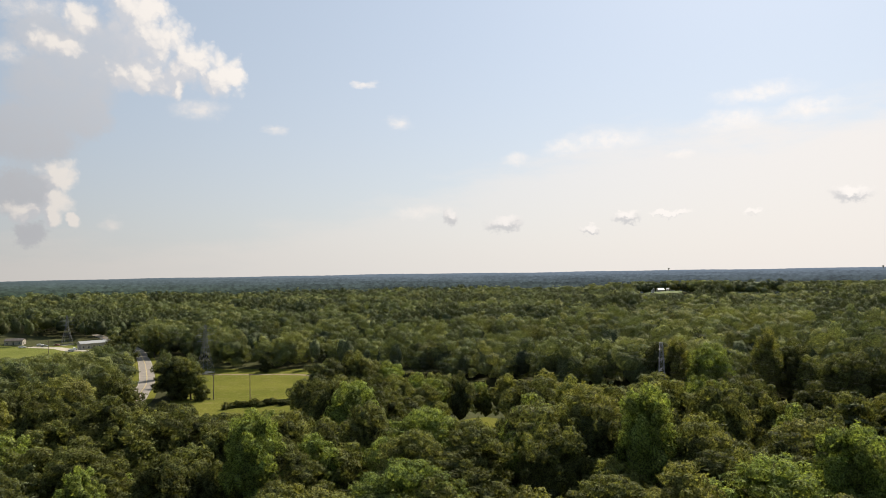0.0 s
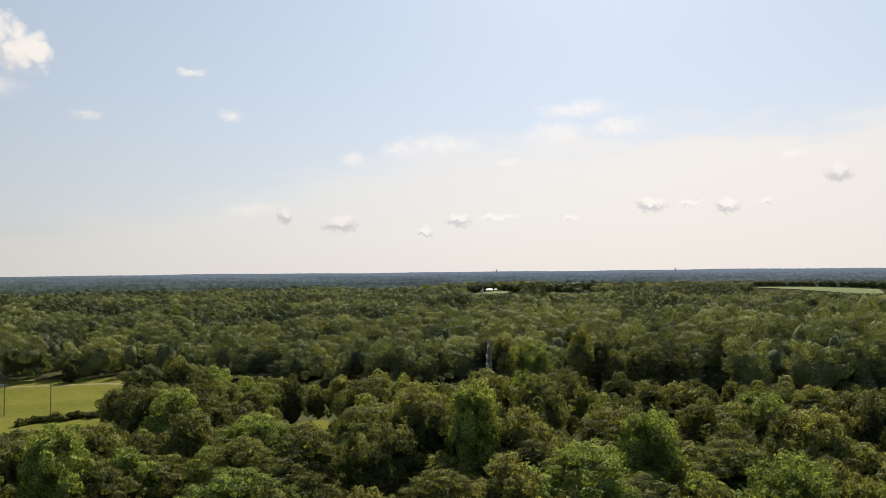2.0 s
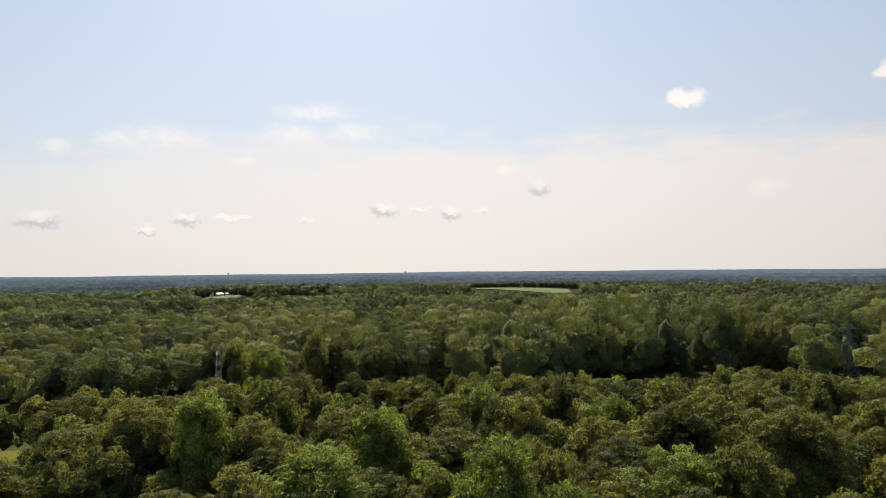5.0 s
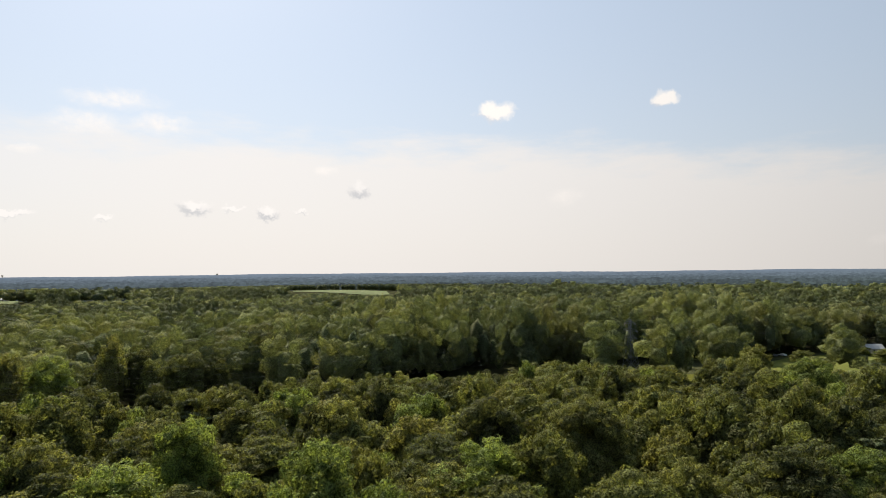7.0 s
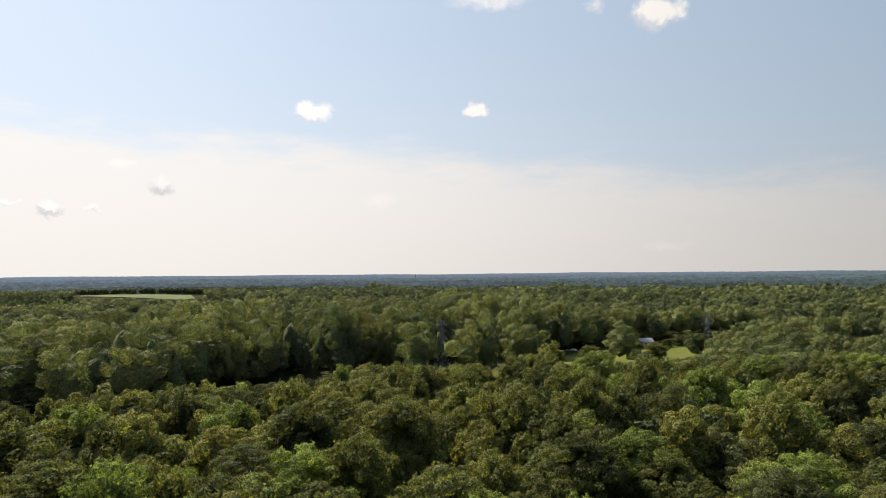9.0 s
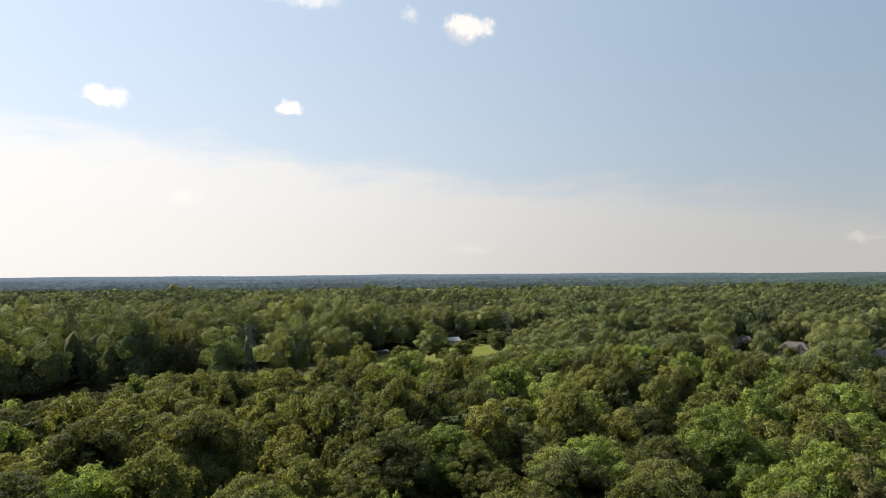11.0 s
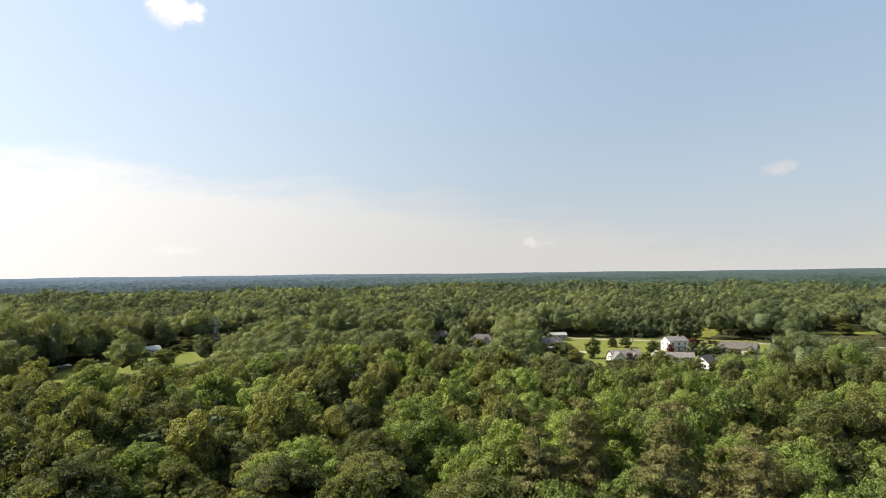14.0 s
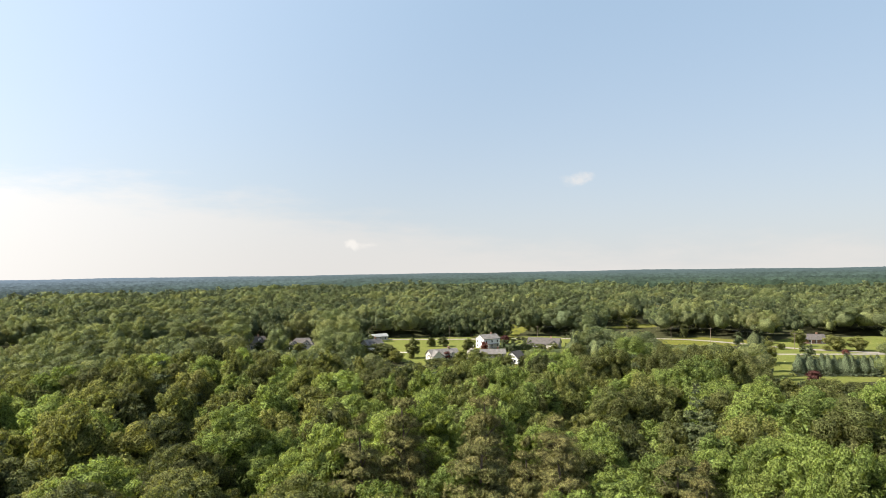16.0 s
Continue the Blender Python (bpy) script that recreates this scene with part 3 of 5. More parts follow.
DARK_SINGLE = ((124.4, 312, 6.6, 6), (125.3, 314, 6.8, 6), (123.6, 318, 7, 6), (132.2, 398, 7.5, 5), (132.7, 394, 8, 5), (133.2, 396, 7, 5), (133.7, 399, 8, 5),
               (134.2, 402, 7, 5), (131.8, 400, 8, 5), (156.0, 405, 7.5, 4.5), (151.0, 452, 9, 5.5), (155.5, 430, 4, 4), (138.9, 470, 8, 5))
SINGLE += ((132.2, 340, 6.2, 8), (133.6, 343, 5.6, 7), (130.0, 358, 5.4, 9), (131.4, 352, 5.2, 7), (135.0, 404, 4.6, 8), (136.2, 402, 5.2, 8),
           (119.5, 400, 5.6, 9), (114.0, 424, 6.0, 9), (110.8, 436, 6.5, 9), (127.6, 352, 4.0, 5), (86.2, 434, 5.0, 9), (88.6, 446, 5.5, 8))
for az, d, h, w in SINGLE + DARK_SINGLE:
    SPOTS.append((*polar(az, d), w * 0.62 + 3))
for az, d, r in ((110.3, 452, 13), (114.4, 440, 14), (120.3, 418, 12), (120.9, 480, 10), (129.6, 565, 11), (86.7, 448, 11), (117.5, 447, 14)):
    SPOTS.append((*polar(az, d), r))
for i in range(6):
    SPOTS.append((*polar(125.4 + i * 1.3, 496), 6))
    SPOTS.append((*polar(135.4 + i * 0.9, 528), 9))
    SPOTS.append((*polar(115.8 + i * 0.9, 447), 6))
SPOTS.append((301, 111, 12))
# ---------------------------------------------------------------- trees
def ico():
    bm = bmesh.new()
    bmesh.ops.create_icosphere(bm, subdivisions=1, radius=1)
    V = np.array([v.co[:] for v in bm.verts])
    F = np.array([[v.index for v in f.verts] for f in bm.faces])
    bm.free()
    return V, F


def ico2():
    bm = bmesh.new()
    bmesh.ops.create_icosphere(bm, subdivisions=2, radius=1)
    V = np.array([v.co[:] for v in bm.verts])
    F = np.array([[v.index for v in f.verts] for f in bm.faces])
    bm.free()
    return V, F


ICO, ICO2 = ico(), ico2()


def unit(v):
    return v / np.maximum(np.linalg.norm(v, axis=-1, keepdims=True), 1e-6)


def turned(r):
    """The corners of a ball, turned at random."""
    q, _ = np.linalg.qr(r.normal(size=(3, 3)))
    return ICO[0] @ q


def sprays(c, nrm, size, r, up=0.0, slim=0.5):
    """Pointed leaf sprays at the points c, facing along nrm."""
    n = len(c)
    t = unit(np.cross(nrm, r.normal(size=(n, 3))))
    if up:
        t = unit(t + np.array([0, 0, up]))
        nrm = unit(nrm - t * (nrm * t).sum(1, keepdims=True))
    b = np.cross(nrm, t)
    s = (size * r.uniform(0.6, 1.4, n))[:, None]
    skew = r.uniform(-.35, .35, (n, 1))
    V = np.stack([c - t * s * 0.6 + b * s * slim, c + t * s + b * s * skew, c - t * s * (0.6 + skew) - b * s * slim], 1).reshape(-1, 3)
    return V, np.arange(3 * n).reshape(n, 3), np.zeros(n, int)


def merge(bits):
    Vs, Fs, Ms, k = [], [], [], 0
    for V, F, M in bits:
        Vs.append(V)
        Fs.append(F + k)
        Ms.append(M)
        k += len(V)
    return np.vstack(Vs), np.vstack(Fs), np.concatenate(Ms)


OCTA = (np.array([[1, 0, 0], [-1, 0, 0], [0, 1, 0], [0, -1, 0], [0, 0, 1], [0, 0, -1.0]]),
        np.array([[0, 2, 4], [2, 1, 4], [1, 3, 4], [3, 0, 4], [2, 0, 5], [1, 2, 5], [3, 1, 5], [0, 3, 5]]))


def broad_crown(seed, boughs, clumps, leaves, size, wide=1.0, tall=1.0, up=0.0, zc=9.8, low=-0.35):
    """Crown of a broadleaf tree about 18 m high and 9 m wide: rounded boughs round a closed heart, ragged leafy puffs on the boughs,
    and loose sprays on the puffs, with dark gaps between."""
    r = np.random.default_rng(seed)
    R, H = 4.5 * wide, (18.0 - zc) * 0.93 * tall
    dome = np.array([R, R, H])
    V = turned(r)
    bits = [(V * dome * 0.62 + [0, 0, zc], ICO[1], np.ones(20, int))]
    z = 1 - (np.arange(boughs) + 0.35) / boughs * (1 - low)
    a = np.arange(boughs) * 2.39996 + r.uniform(-.45, .45, boughs)
    k = np.sqrt(np.maximum(1 - z * z, 0))
    out = np.column_stack([k * np.cos(a), k * np.sin(a), z])
    rb = R * 1.75 / math.sqrt(boughs) * r.uniform(0.72, 1.22, (boughs, 1))
    c = out * (dome - rb * 0.72) * r.uniform(0.86, 1.10, (boughs, 1)) + [0, 0, zc]
    for i in range(boughs if clumps > 1 else 0):
        q, _ = np.linalg.qr(r.normal(size=(3, 3)))
        B, F = ICO if clumps > 5 else OCTA
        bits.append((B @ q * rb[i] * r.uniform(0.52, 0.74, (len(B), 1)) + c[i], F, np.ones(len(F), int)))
    C, O, T = np.repeat(c, clumps, 0), np.repeat(out, clumps, 0), np.repeat(rb, clumps, 0)
    # the puffs of a bough, spread over its outer side
    f = np.tile((np.arange(clumps) + 0.5) / clumps, boughs)[:, None]
    b = np.tile(np.arange(clumps) * 2.39996, boughs)[:, None] + np.repeat(a, clumps)[:, None]
    axis = unit(O + np.array([0, 0, 0.55]))
    s1 = unit(np.cross(axis, [0.31, 0.17, 0.09]))
    h = 1 - 1.25 * f
    d = unit(axis * h + (s1 * np.cos(b) + np.cross(axis, s1) * np.sin(b)) * np.sqrt(1 - h * h) + r.normal(size=C.shape) * 0.14)
    C = C + d * T * r.uniform(0.66, 0.92, (len(C), 1))
    T = T * r.uniform(0.85, 1.25, (len(C), 1)) * (1.15 if clumps > 1 else 0.95) / math.sqrt(clumps)
    for i in range(len(C)):
        bits.append((turned(r) * T[i] * r.uniform(0.72, 1.12, (12, 1)) * [1, 1, 1.1] + C[i], ICO[1], np.zeros(20, int)))
    C, O, T = np.repeat(C, leaves, 0), np.repeat(d, leaves, 0), np.repeat(T, leaves, 0)
    d = unit(r.normal(size=C.shape) * 0.8 + O * 0.5 + np.array([0, 0, 0.35]))
    pos = C + d * T * r.uniform(0.85, 1.2, (len(C), 1))
    bits.append(sprays(pos, unit(d + r.normal(size=C.shape) * 0.4), size, r, up))
    return merge(bits)


def pine_crown(seed, tiers, leaves, size, tip=19.0, base=6.0, wide=3.6):
    """Open crown of a pine: tiers of flat, ragged branch ends."""
    r = np.random.default_rng(seed)
    bits = []
    for i in range(tiers):
        k = i / (tiers - 1)
        z = base + (tip - base) * k
        reach = wide * (1 - k) ** 0.7 * r.uniform(0.75, 1.15) + 0.5
        n = 5 if k < 0.8 else 3
        for j in range(n):
            a = 2 * math.pi * (j / n) + r.uniform(0, 1.2)
            c = np.array([math.cos(a) * reach * 0.6, math.sin(a) * reach * 0.6, z + r.uniform(-.4, .4)])
            rad = reach * 0.55 + 0.3
            flat = np.array([1, 1, 0.34])
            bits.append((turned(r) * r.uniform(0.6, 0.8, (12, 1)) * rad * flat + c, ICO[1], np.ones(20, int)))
            d = unit(r.normal(size=(leaves, 3)) + np.array([math.cos(a) * .4, math.sin(a) * .4, 0.35]))
            bits.append(sprays(c + d * rad * flat * r.uniform(0.8, 1.2, (leaves, 1)), unit(d + r.normal(size=(leaves, 3)) * .5 + [0, 0, .4]), size, r, 0.3, 0.4))
    return merge(bits)


def cone_crown(seed, leaves, size, tip=14.0, wide=3.0, base=0.6):
    """Dense pointed crown of a cedar."""
    r = np.random.default_rng(seed)
    V, F = ICO2
    k = (V[:, 2:3] + 1) / 2
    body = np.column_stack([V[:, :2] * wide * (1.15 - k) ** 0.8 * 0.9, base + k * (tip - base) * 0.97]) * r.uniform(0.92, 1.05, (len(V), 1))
    h = r.uniform(0, 1, leaves) ** 1.4
    a = r.uniform(0, 2 * math.pi, leaves)
    rad = wide * (1.03 - h) ** 0.8 * r.uniform(0.85, 1.12, leaves)
    c = np.column_stack([np.cos(a) * rad, np.sin(a) * rad, base + h * (tip - base)])
    d = unit(np.column_stack([np.cos(a), np.sin(a), np.full(leaves, 0.5)]) + r.normal(size=(leaves, 3)) * 0.4)
    return merge([(body, F, np.ones(len(F), int)), sprays(c, d, size, r, 0.6, 0.5)])


def lump_crown(seed, puffs, leaves, size):
    """Crown of a far tree: a broad rounded heart with puffs on it and a few loose sprays."""
    r = np.random.default_rng(seed)
    dome = np.array([4.6, 4.6, 6.4])
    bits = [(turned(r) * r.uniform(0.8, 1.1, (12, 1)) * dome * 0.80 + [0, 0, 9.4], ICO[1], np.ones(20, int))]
    z = 1 - (np.arange(puffs) + 0.4) / puffs * 1.0
    a = np.arange(puffs) * 2.4 + r.uniform(-.6, .6, puffs)
    k = np.sqrt(1 - z * z)
    d = np.column_stack([k * np.cos(a), k * np.sin(a), z])
    c = np.array([0, 0, 9.8]) + d * dome * r.uniform(0.72, 0.98, (puffs, 1))
    for i in range(puffs):
        q, _ = np.linalg.qr(r.normal(size=(3, 3)))
        bits.append((OCTA[0] @ q * r.uniform(1.9, 3.0) * r.uniform(0.65, 1.3, (6, 1)) + c[i], OCTA[1], np.zeros(8, int)))
    d = unit(r.normal(size=(leaves, 3)) + [0, 0, 0.5])
    bits.append(sprays(np.array([0, 0, 9.8]) + d * dome * r.uniform(1.0, 1.18, (leaves, 1)), unit(d + r.normal(size=(leaves, 3)) * 0.5), size, r, 0.0, 0.7))
    return merge(bits)


def narrow(bits):
    """The same crown, slim and pointed, as a pine has it."""
    V, F, M = bits
    k = np.clip((V[:, 2:3] - 4) / 15, 0, 1)
    return np.column_stack([V[:, :2] * (1.05 - 0.42 * k), V[:, 2] * 1.06]), F, M


def trunk_mesh(seed, top=12.0, r0=0.32, limbs=6, mat=BARK):
    """A tapered trunk, slightly bent, with rising limbs."""
    r = random.Random(seed)
    bm = bmesh.new()
    p, rad = Vector((0, 0, -0.3)), r0 * 1.35
    spine = [p]
    for i in range(1, 5):
        q = Vector((r.uniform(-.25, .25) * i * .5, r.uniform(-.25, .25) * i * .5, top * i / 4))
        bar(bm, p, q, rad, rad * 0.74, 7)
        rad *= 0.74
        p = q
        spine.append(q)
    for i in range(limbs):
        k = 0.42 + 0.5 * i / limbs
        j = min(int(k * 4), 3)
        s = spine[j].lerp(spine[j + 1], k * 4 - j)
        a = i * 2.4 + r.uniform(-.4, .4)
        e = s + Vector((math.cos(a), math.sin(a), 0.75)) * r.uniform(2.0, 3.2)
        bar(bm, s, e, r0 * (1 - k) * 0.75 + 0.05, 0.03, 5)
    me = bpy.data.meshes.new("trunk")
    bm.to_mesh(me)
    bm.free()
    me.materials.append(mat)
    return me


def tree_thing(name, crown_me, trunk_me, label, category, group=""):
    e = new(name)
    part("trunk", trunk_me, None, e)
    part("crown", crown_me, None, e)
    return tagged(e, label, category, group)


def stand(x, y, turn, wide, tall):
    return Matrix.Translation((x, y, float(lie(x, y)))) @ Matrix.Rotation(turn, 4, "Z") @ Matrix.Diagonal((wide, wide, tall, 1))


def scatter(d0, d1, step, a0=-40.0, a1=167.0):
    """Loosely spaced places in a ring sector."""
    n = int(2 * d1 / step) + 2
    gx, gy = np.meshgrid(np.arange(n) * step - d1, np.arange(n) * step - d1)
    gx = gx + (np.arange(n)[:, None] % 2) * step * 0.5
    x = (gx + rng.uniform(-.46, .46, gx.shape) * step).ravel()
    y = (gy + rng.uniform(-.46, .46, gy.shape) * step).ravel()
    d, az = np.hypot(x, y), np.degrees(np.arctan2(x, y))
    m = (d >= d0) & (d < d1) & (az > a0) & (az < a1)
    x, y = x[m], y[m]
    m = wooded(x, y)
    return x[m], y[m]


def kind_noise(x, y, s, o):
    return np.sin(x * s + o) * np.sin(y * s * 1.13 + 2 * o) + 0.5 * np.sin((x + y) * s * 2.1 + o)


def heights(x, y, base=18.0, spread=0.19, roll=0.05):
    """Heights of the trees, never over the lines of sight; the second answer leaves out those too low."""
    h = base * (1 + rng.normal(0, spread, x.shape).clip(-.32, .3) + 0.10 * kind_noise(x, y, 0.045, 0.7) + roll * kind_noise(x, y, 0.018, 1.9))
    lim = top_limit(x, y) - lie(x, y)
    h = np.minimum(h, lim * rng.uniform(0.92, 1.0, x.shape))
    return h, h > np.where(lim < 40, 6.0, 3.5)


def wall_height(x, y):
    """Trees beyond the cleared strip stand tallest in the middle of the sweep."""
    az = np.degrees(np.arctan2(x, y))
    return 16.0 + 9.5 * np.clip((az - 5) / 45, 0, 1) * np.clip((92 - az) / 14, 0, 1) + 3.0 * np.clip((az - 92) / 10, 0, 1)


def forest(name, x, y, h, protos, mat, label, stretch=1.0, native=18.0, patch=0.0):
    """Joins many trees, made from a few shapes, into one mesh."""
    Vs, Fs, Ts, Ms, k = [], [], [], [], 0
    pick = rng.integers(0, len(protos), len(x))
    for i, (V, F, M) in enumerate(protos):
        m = np.nonzero(pick == i)[0]
        if not len(m):
            continue
        a = rng.uniform(0, 2 * math.pi, len(m))
        s = (h[m] / native)
        w = stretch * np.clip(s, 0.5, 1.3) * rng.uniform(0.75, 1.38, len(m))
        c, sn = np.cos(a) * w, np.sin(a) * w
        X = V[None, :, 0] * c[:, None] - V[None, :, 1] * sn[:, None] + x[m][:, None]
        Y = V[None, :, 0] * sn[:, None] + V[None, :, 1] * c[:, None] + y[m][:, None]
        Z = V[None, :, 2] * s[:, None] + lie(x[m], y[m])[:, None]
        Vs.append(np.stack([X, Y, Z], 2).reshape(-1, 3))
        Fs.append((F[None] + (np.arange(len(m)) * len(V))[:, None, None] + k).reshape(-1, 3))
        own = rng.uniform(0, 1, len(m))
        if patch:
            own = np.clip(0.46 + 0.34 * kind_noise(x[m], y[m], patch, 0.3) + 0.26 * kind_noise(x[m], y[m], patch * 3.1, 1.3) + (own - .5) * 0.8, 0.02, 0.88)
        Ts.append(np.repeat(own, len(V)))
        Ms.append(np.tile(M, len(m)))
        k += len(m) * len(V)
    me = mesh_np(name, np.vstack(Vs), np.vstack(Fs), mat, np.concatenate(Ts), np.concatenate(Ms))
    return tagged(new(name, me), label, "woods", kind="stuff")


# near trees, each a thing of its own
NEAR_PROTO = []
for i in range(6):
    V, F, M = broad_crown(100 + i, 12, 9, 8, 0.34, *((1.05, 0.95, 0.5), (0.9, 1.08, 0.9), (1.1, 0.95, 0.4), (0.95, 1.05, 0.7), (1.0, 1.0, 0.5), (0.85, 1.1, 1.1))[i])
    NEAR_PROTO.append(tree_thing("broadleaf_tree", mesh_np("crown", V, F, BROAD, None, M), trunk_mesh(i), "tall leafy green broadleaf tree in the near wood", "tree", "near woodland trees"))
FRESH_PROTO = []
for i in range(3):
    V, F, M = broad_crown(150 + i, 12, 9, 8, 0.34, *((0.95, 1.08, 0.9), (1.05, 1.0, 0.6), (0.9, 1.1, 1.1))[i])
    FRESH_PROTO.append(tree_thing("broadleaf_tree", mesh_np("crown", V, F, BROAD_FRESH, None, M), trunk_mesh(60 + i), "bright fresh-green broadleaf tree in the near wood", "tree", "near woodland trees"))
PINE_PROTO = []
for i in range(3):
    V, F, M = pine_crown(200 + i, 8, 64, 0.50, wide=4.6)
    PINE_PROTO.append(tree_thing("pine_tree", mesh_np("crown", V, F, OLIVE, None, M), trunk_mesh(20 + i, 17.0, 0.28, 4), "olive-green pine with ragged flat branches in the near wood", "tree", "near woodland trees"))


def build_near(limit=300):
    x, y = scatter(72, 135, 8.3)
    h, ok = heights(x, y, 18.0)
    x, y, h = x[ok], y[ok], h[ok]
    d = np.hypot(x, y)
    order = np.argsort(d)
    az = np.degrees(np.arctan2(x, y))
    used = set()
    rest = []
    count = 0
    for i in order:
        if count >= limit:
            rest.append(i)
            continue
        pine = 118 < az[i] < 150 and d[i] < 125 and kind_noise(x[i], y[i], 0.09, 1.0) > 0.15
        fresh = not pine and rng.uniform() < (0.5 if az[i] > 110 else 0.12)
        k = int(rng.integers(0, 3 if pine or fresh else 6))
        src = (PINE_PROTO if pine else FRESH_PROTO if fresh else NEAR_PROTO)[k]
        m = stand(x[i], y[i], rng.uniform(0, 6.28), rng.uniform(0.78, 1.38) * min(h[i] / 17, 1.15), h[i] / 18)
        if (pine, fresh, k) in used:
            copy_thing(src, m)
        else:
            used.add((pine, fresh, k))
            src.matrix_basis = m
        count += 1
    return x[rest], y[rest], h[rest]


nx, ny, nh = build_near()
MID = [broad_crown(300 + i, 9, 4, 5, 0.50, *((1.05, .95, 0.4), (.9, 1.08, .8), (1.1, .95, 0.3), (1.0, 1.0, .6))[i % 4]) for i in range(8)]
mx, my = scatter(135, 262, 8.8)
mh, ok = heights(mx, my, np.where(np.hypot(mx, my) > 232, wall_height(mx, my), 18.0))
mx, my, mh = np.concatenate([nx, mx[ok]]), np.concatenate([ny, my[ok]]), np.concatenate([nh, mh[ok]])
pn = (kind_noise(mx, my, 0.06, 2.2) > 0.95)
fr = ~pn & (rng.uniform(size=mx.shape) < np.where(np.degrees(np.arctan2(mx, my)) > 105, 0.38, 0.10))
pn2 = pn | fr
forest("wood_middle", mx[~pn2], my[~pn2], mh[~pn2], MID, BROAD_MID, "dense green broadleaf canopy in summer leaf", native=17.6)
forest("wood_middle_fresh", mx[fr], my[fr], mh[fr], MID, FRESH_MID, "brighter green poplars among the broadleaf canopy", native=17.6)
forest("wood_middle_pines", mx[pn], my[pn], mh[pn], [pine_crown(320 + i, 6, 14, 0.75, base=4.0) for i in range(3)], PINE, "dark green pines standing among the broadleaf trees", native=19.0)

def cone_like(seed):
    """Crown of a pine beyond the cleared strip: a narrow heart under ragged sprays."""
    r = np.random.default_rng(seed)
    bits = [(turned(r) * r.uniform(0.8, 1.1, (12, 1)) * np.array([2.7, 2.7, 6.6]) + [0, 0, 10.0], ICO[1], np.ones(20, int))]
    h = r.uniform(0, 1, 60) ** 1.2
    a = r.uniform(0, 2 * math.pi, 60)
    w = 3.9 * (1 - h) ** 0.6 + 0.5
    c = np.column_stack([np.cos(a) * w, np.sin(a) * w, 4 + h * 15])
    d = unit(np.column_stack([np.cos(a), np.sin(a), np.full(60, 0.7)]) + r.normal(size=(60, 3)) * 0.3)
    bits.append(sprays(c, d, 1.1, r, 0.2, 0.6))
    return merge(bits)


FAR1 = [broad_crown(400 + i, 8, 1, 8, 0.72, 1.0, 1.0, 0.5, 8.8, -0.75) for i in range(8)]
fx, fy = scatter(262, 470, 10.0)
fh, ok = heights(fx, fy, wall_height(fx, fy))
fx, fy, fh = fx[ok], fy[ok], fh[ok]
pn = kind_noise(fx, fy, 0.05, 4.0) > 0.6
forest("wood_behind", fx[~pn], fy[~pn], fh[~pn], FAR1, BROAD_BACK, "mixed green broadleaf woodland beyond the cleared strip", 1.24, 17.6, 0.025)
forest("wood_behind_pines", fx[pn], fy[pn], fh[pn], [cone_like(420 + i) for i in range(4)], PINE, "dark pines in the woodland beyond the cleared strip", native=19.0)

FAR2 = [lump_crown(500 + i, 5, 16, 1.15) for i in range(8)]
fx, fy = scatter(470, 900, 10.8)
fh, ok = heights(fx, fy, 20.0, 0.11, 0.14)
fx, fy, fh = fx[ok], fy[ok], fh[ok]
pn = kind_noise(fx, fy, 0.021, 1.0) > 0.22
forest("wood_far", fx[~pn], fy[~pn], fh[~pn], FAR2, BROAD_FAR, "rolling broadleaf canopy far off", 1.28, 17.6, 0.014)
forest("wood_far_pines", fx[pn], fy[pn], fh[pn], [narrow(lump_crown(520 + i, 4, 14, 1.1)) for i in range(5)], PINE_FAR, "dark pine stands far off", 1.15, 18.2, 0.014)

FAR3 = [lump_crown(600 + i, 3, 6, 1.6) for i in range(6)]
fx, fy = scatter(900, 1120, 13.5)
fh, ok = heights(fx, fy, 20.0, 0.11, 0.14)
fx, fy, fh = fx[ok], fy[ok], fh[ok]
pn = kind_noise(fx, fy, 0.009, 0.4) > -0.15
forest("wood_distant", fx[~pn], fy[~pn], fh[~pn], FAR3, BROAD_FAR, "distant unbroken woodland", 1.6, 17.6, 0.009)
forest("wood_distant_pines", fx[pn], fy[pn], fh[pn], [narrow(lump_crown(620 + i, 2, 6, 1.6)) for i in range(5)], PINE_FAR, "distant dark pine woods", 1.6, 18.2)


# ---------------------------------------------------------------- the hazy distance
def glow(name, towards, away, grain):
    """Woods with haze put into a glowing colour: paler and bluer towards the sun than away from it; grain: how strongly
    the tree tops mottle them.
    """
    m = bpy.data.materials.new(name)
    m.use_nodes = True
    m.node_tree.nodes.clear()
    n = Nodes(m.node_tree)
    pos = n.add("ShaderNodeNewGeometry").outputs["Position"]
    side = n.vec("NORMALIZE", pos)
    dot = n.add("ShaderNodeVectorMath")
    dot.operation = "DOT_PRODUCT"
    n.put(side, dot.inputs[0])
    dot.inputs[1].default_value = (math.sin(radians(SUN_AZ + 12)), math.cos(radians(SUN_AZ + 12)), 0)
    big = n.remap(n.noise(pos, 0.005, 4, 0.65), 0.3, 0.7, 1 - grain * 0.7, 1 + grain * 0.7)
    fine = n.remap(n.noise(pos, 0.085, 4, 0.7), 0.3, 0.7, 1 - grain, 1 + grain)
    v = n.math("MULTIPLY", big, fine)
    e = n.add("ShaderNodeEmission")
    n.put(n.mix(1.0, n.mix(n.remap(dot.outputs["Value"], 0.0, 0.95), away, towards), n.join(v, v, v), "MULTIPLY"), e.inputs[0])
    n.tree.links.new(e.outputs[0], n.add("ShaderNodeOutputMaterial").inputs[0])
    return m


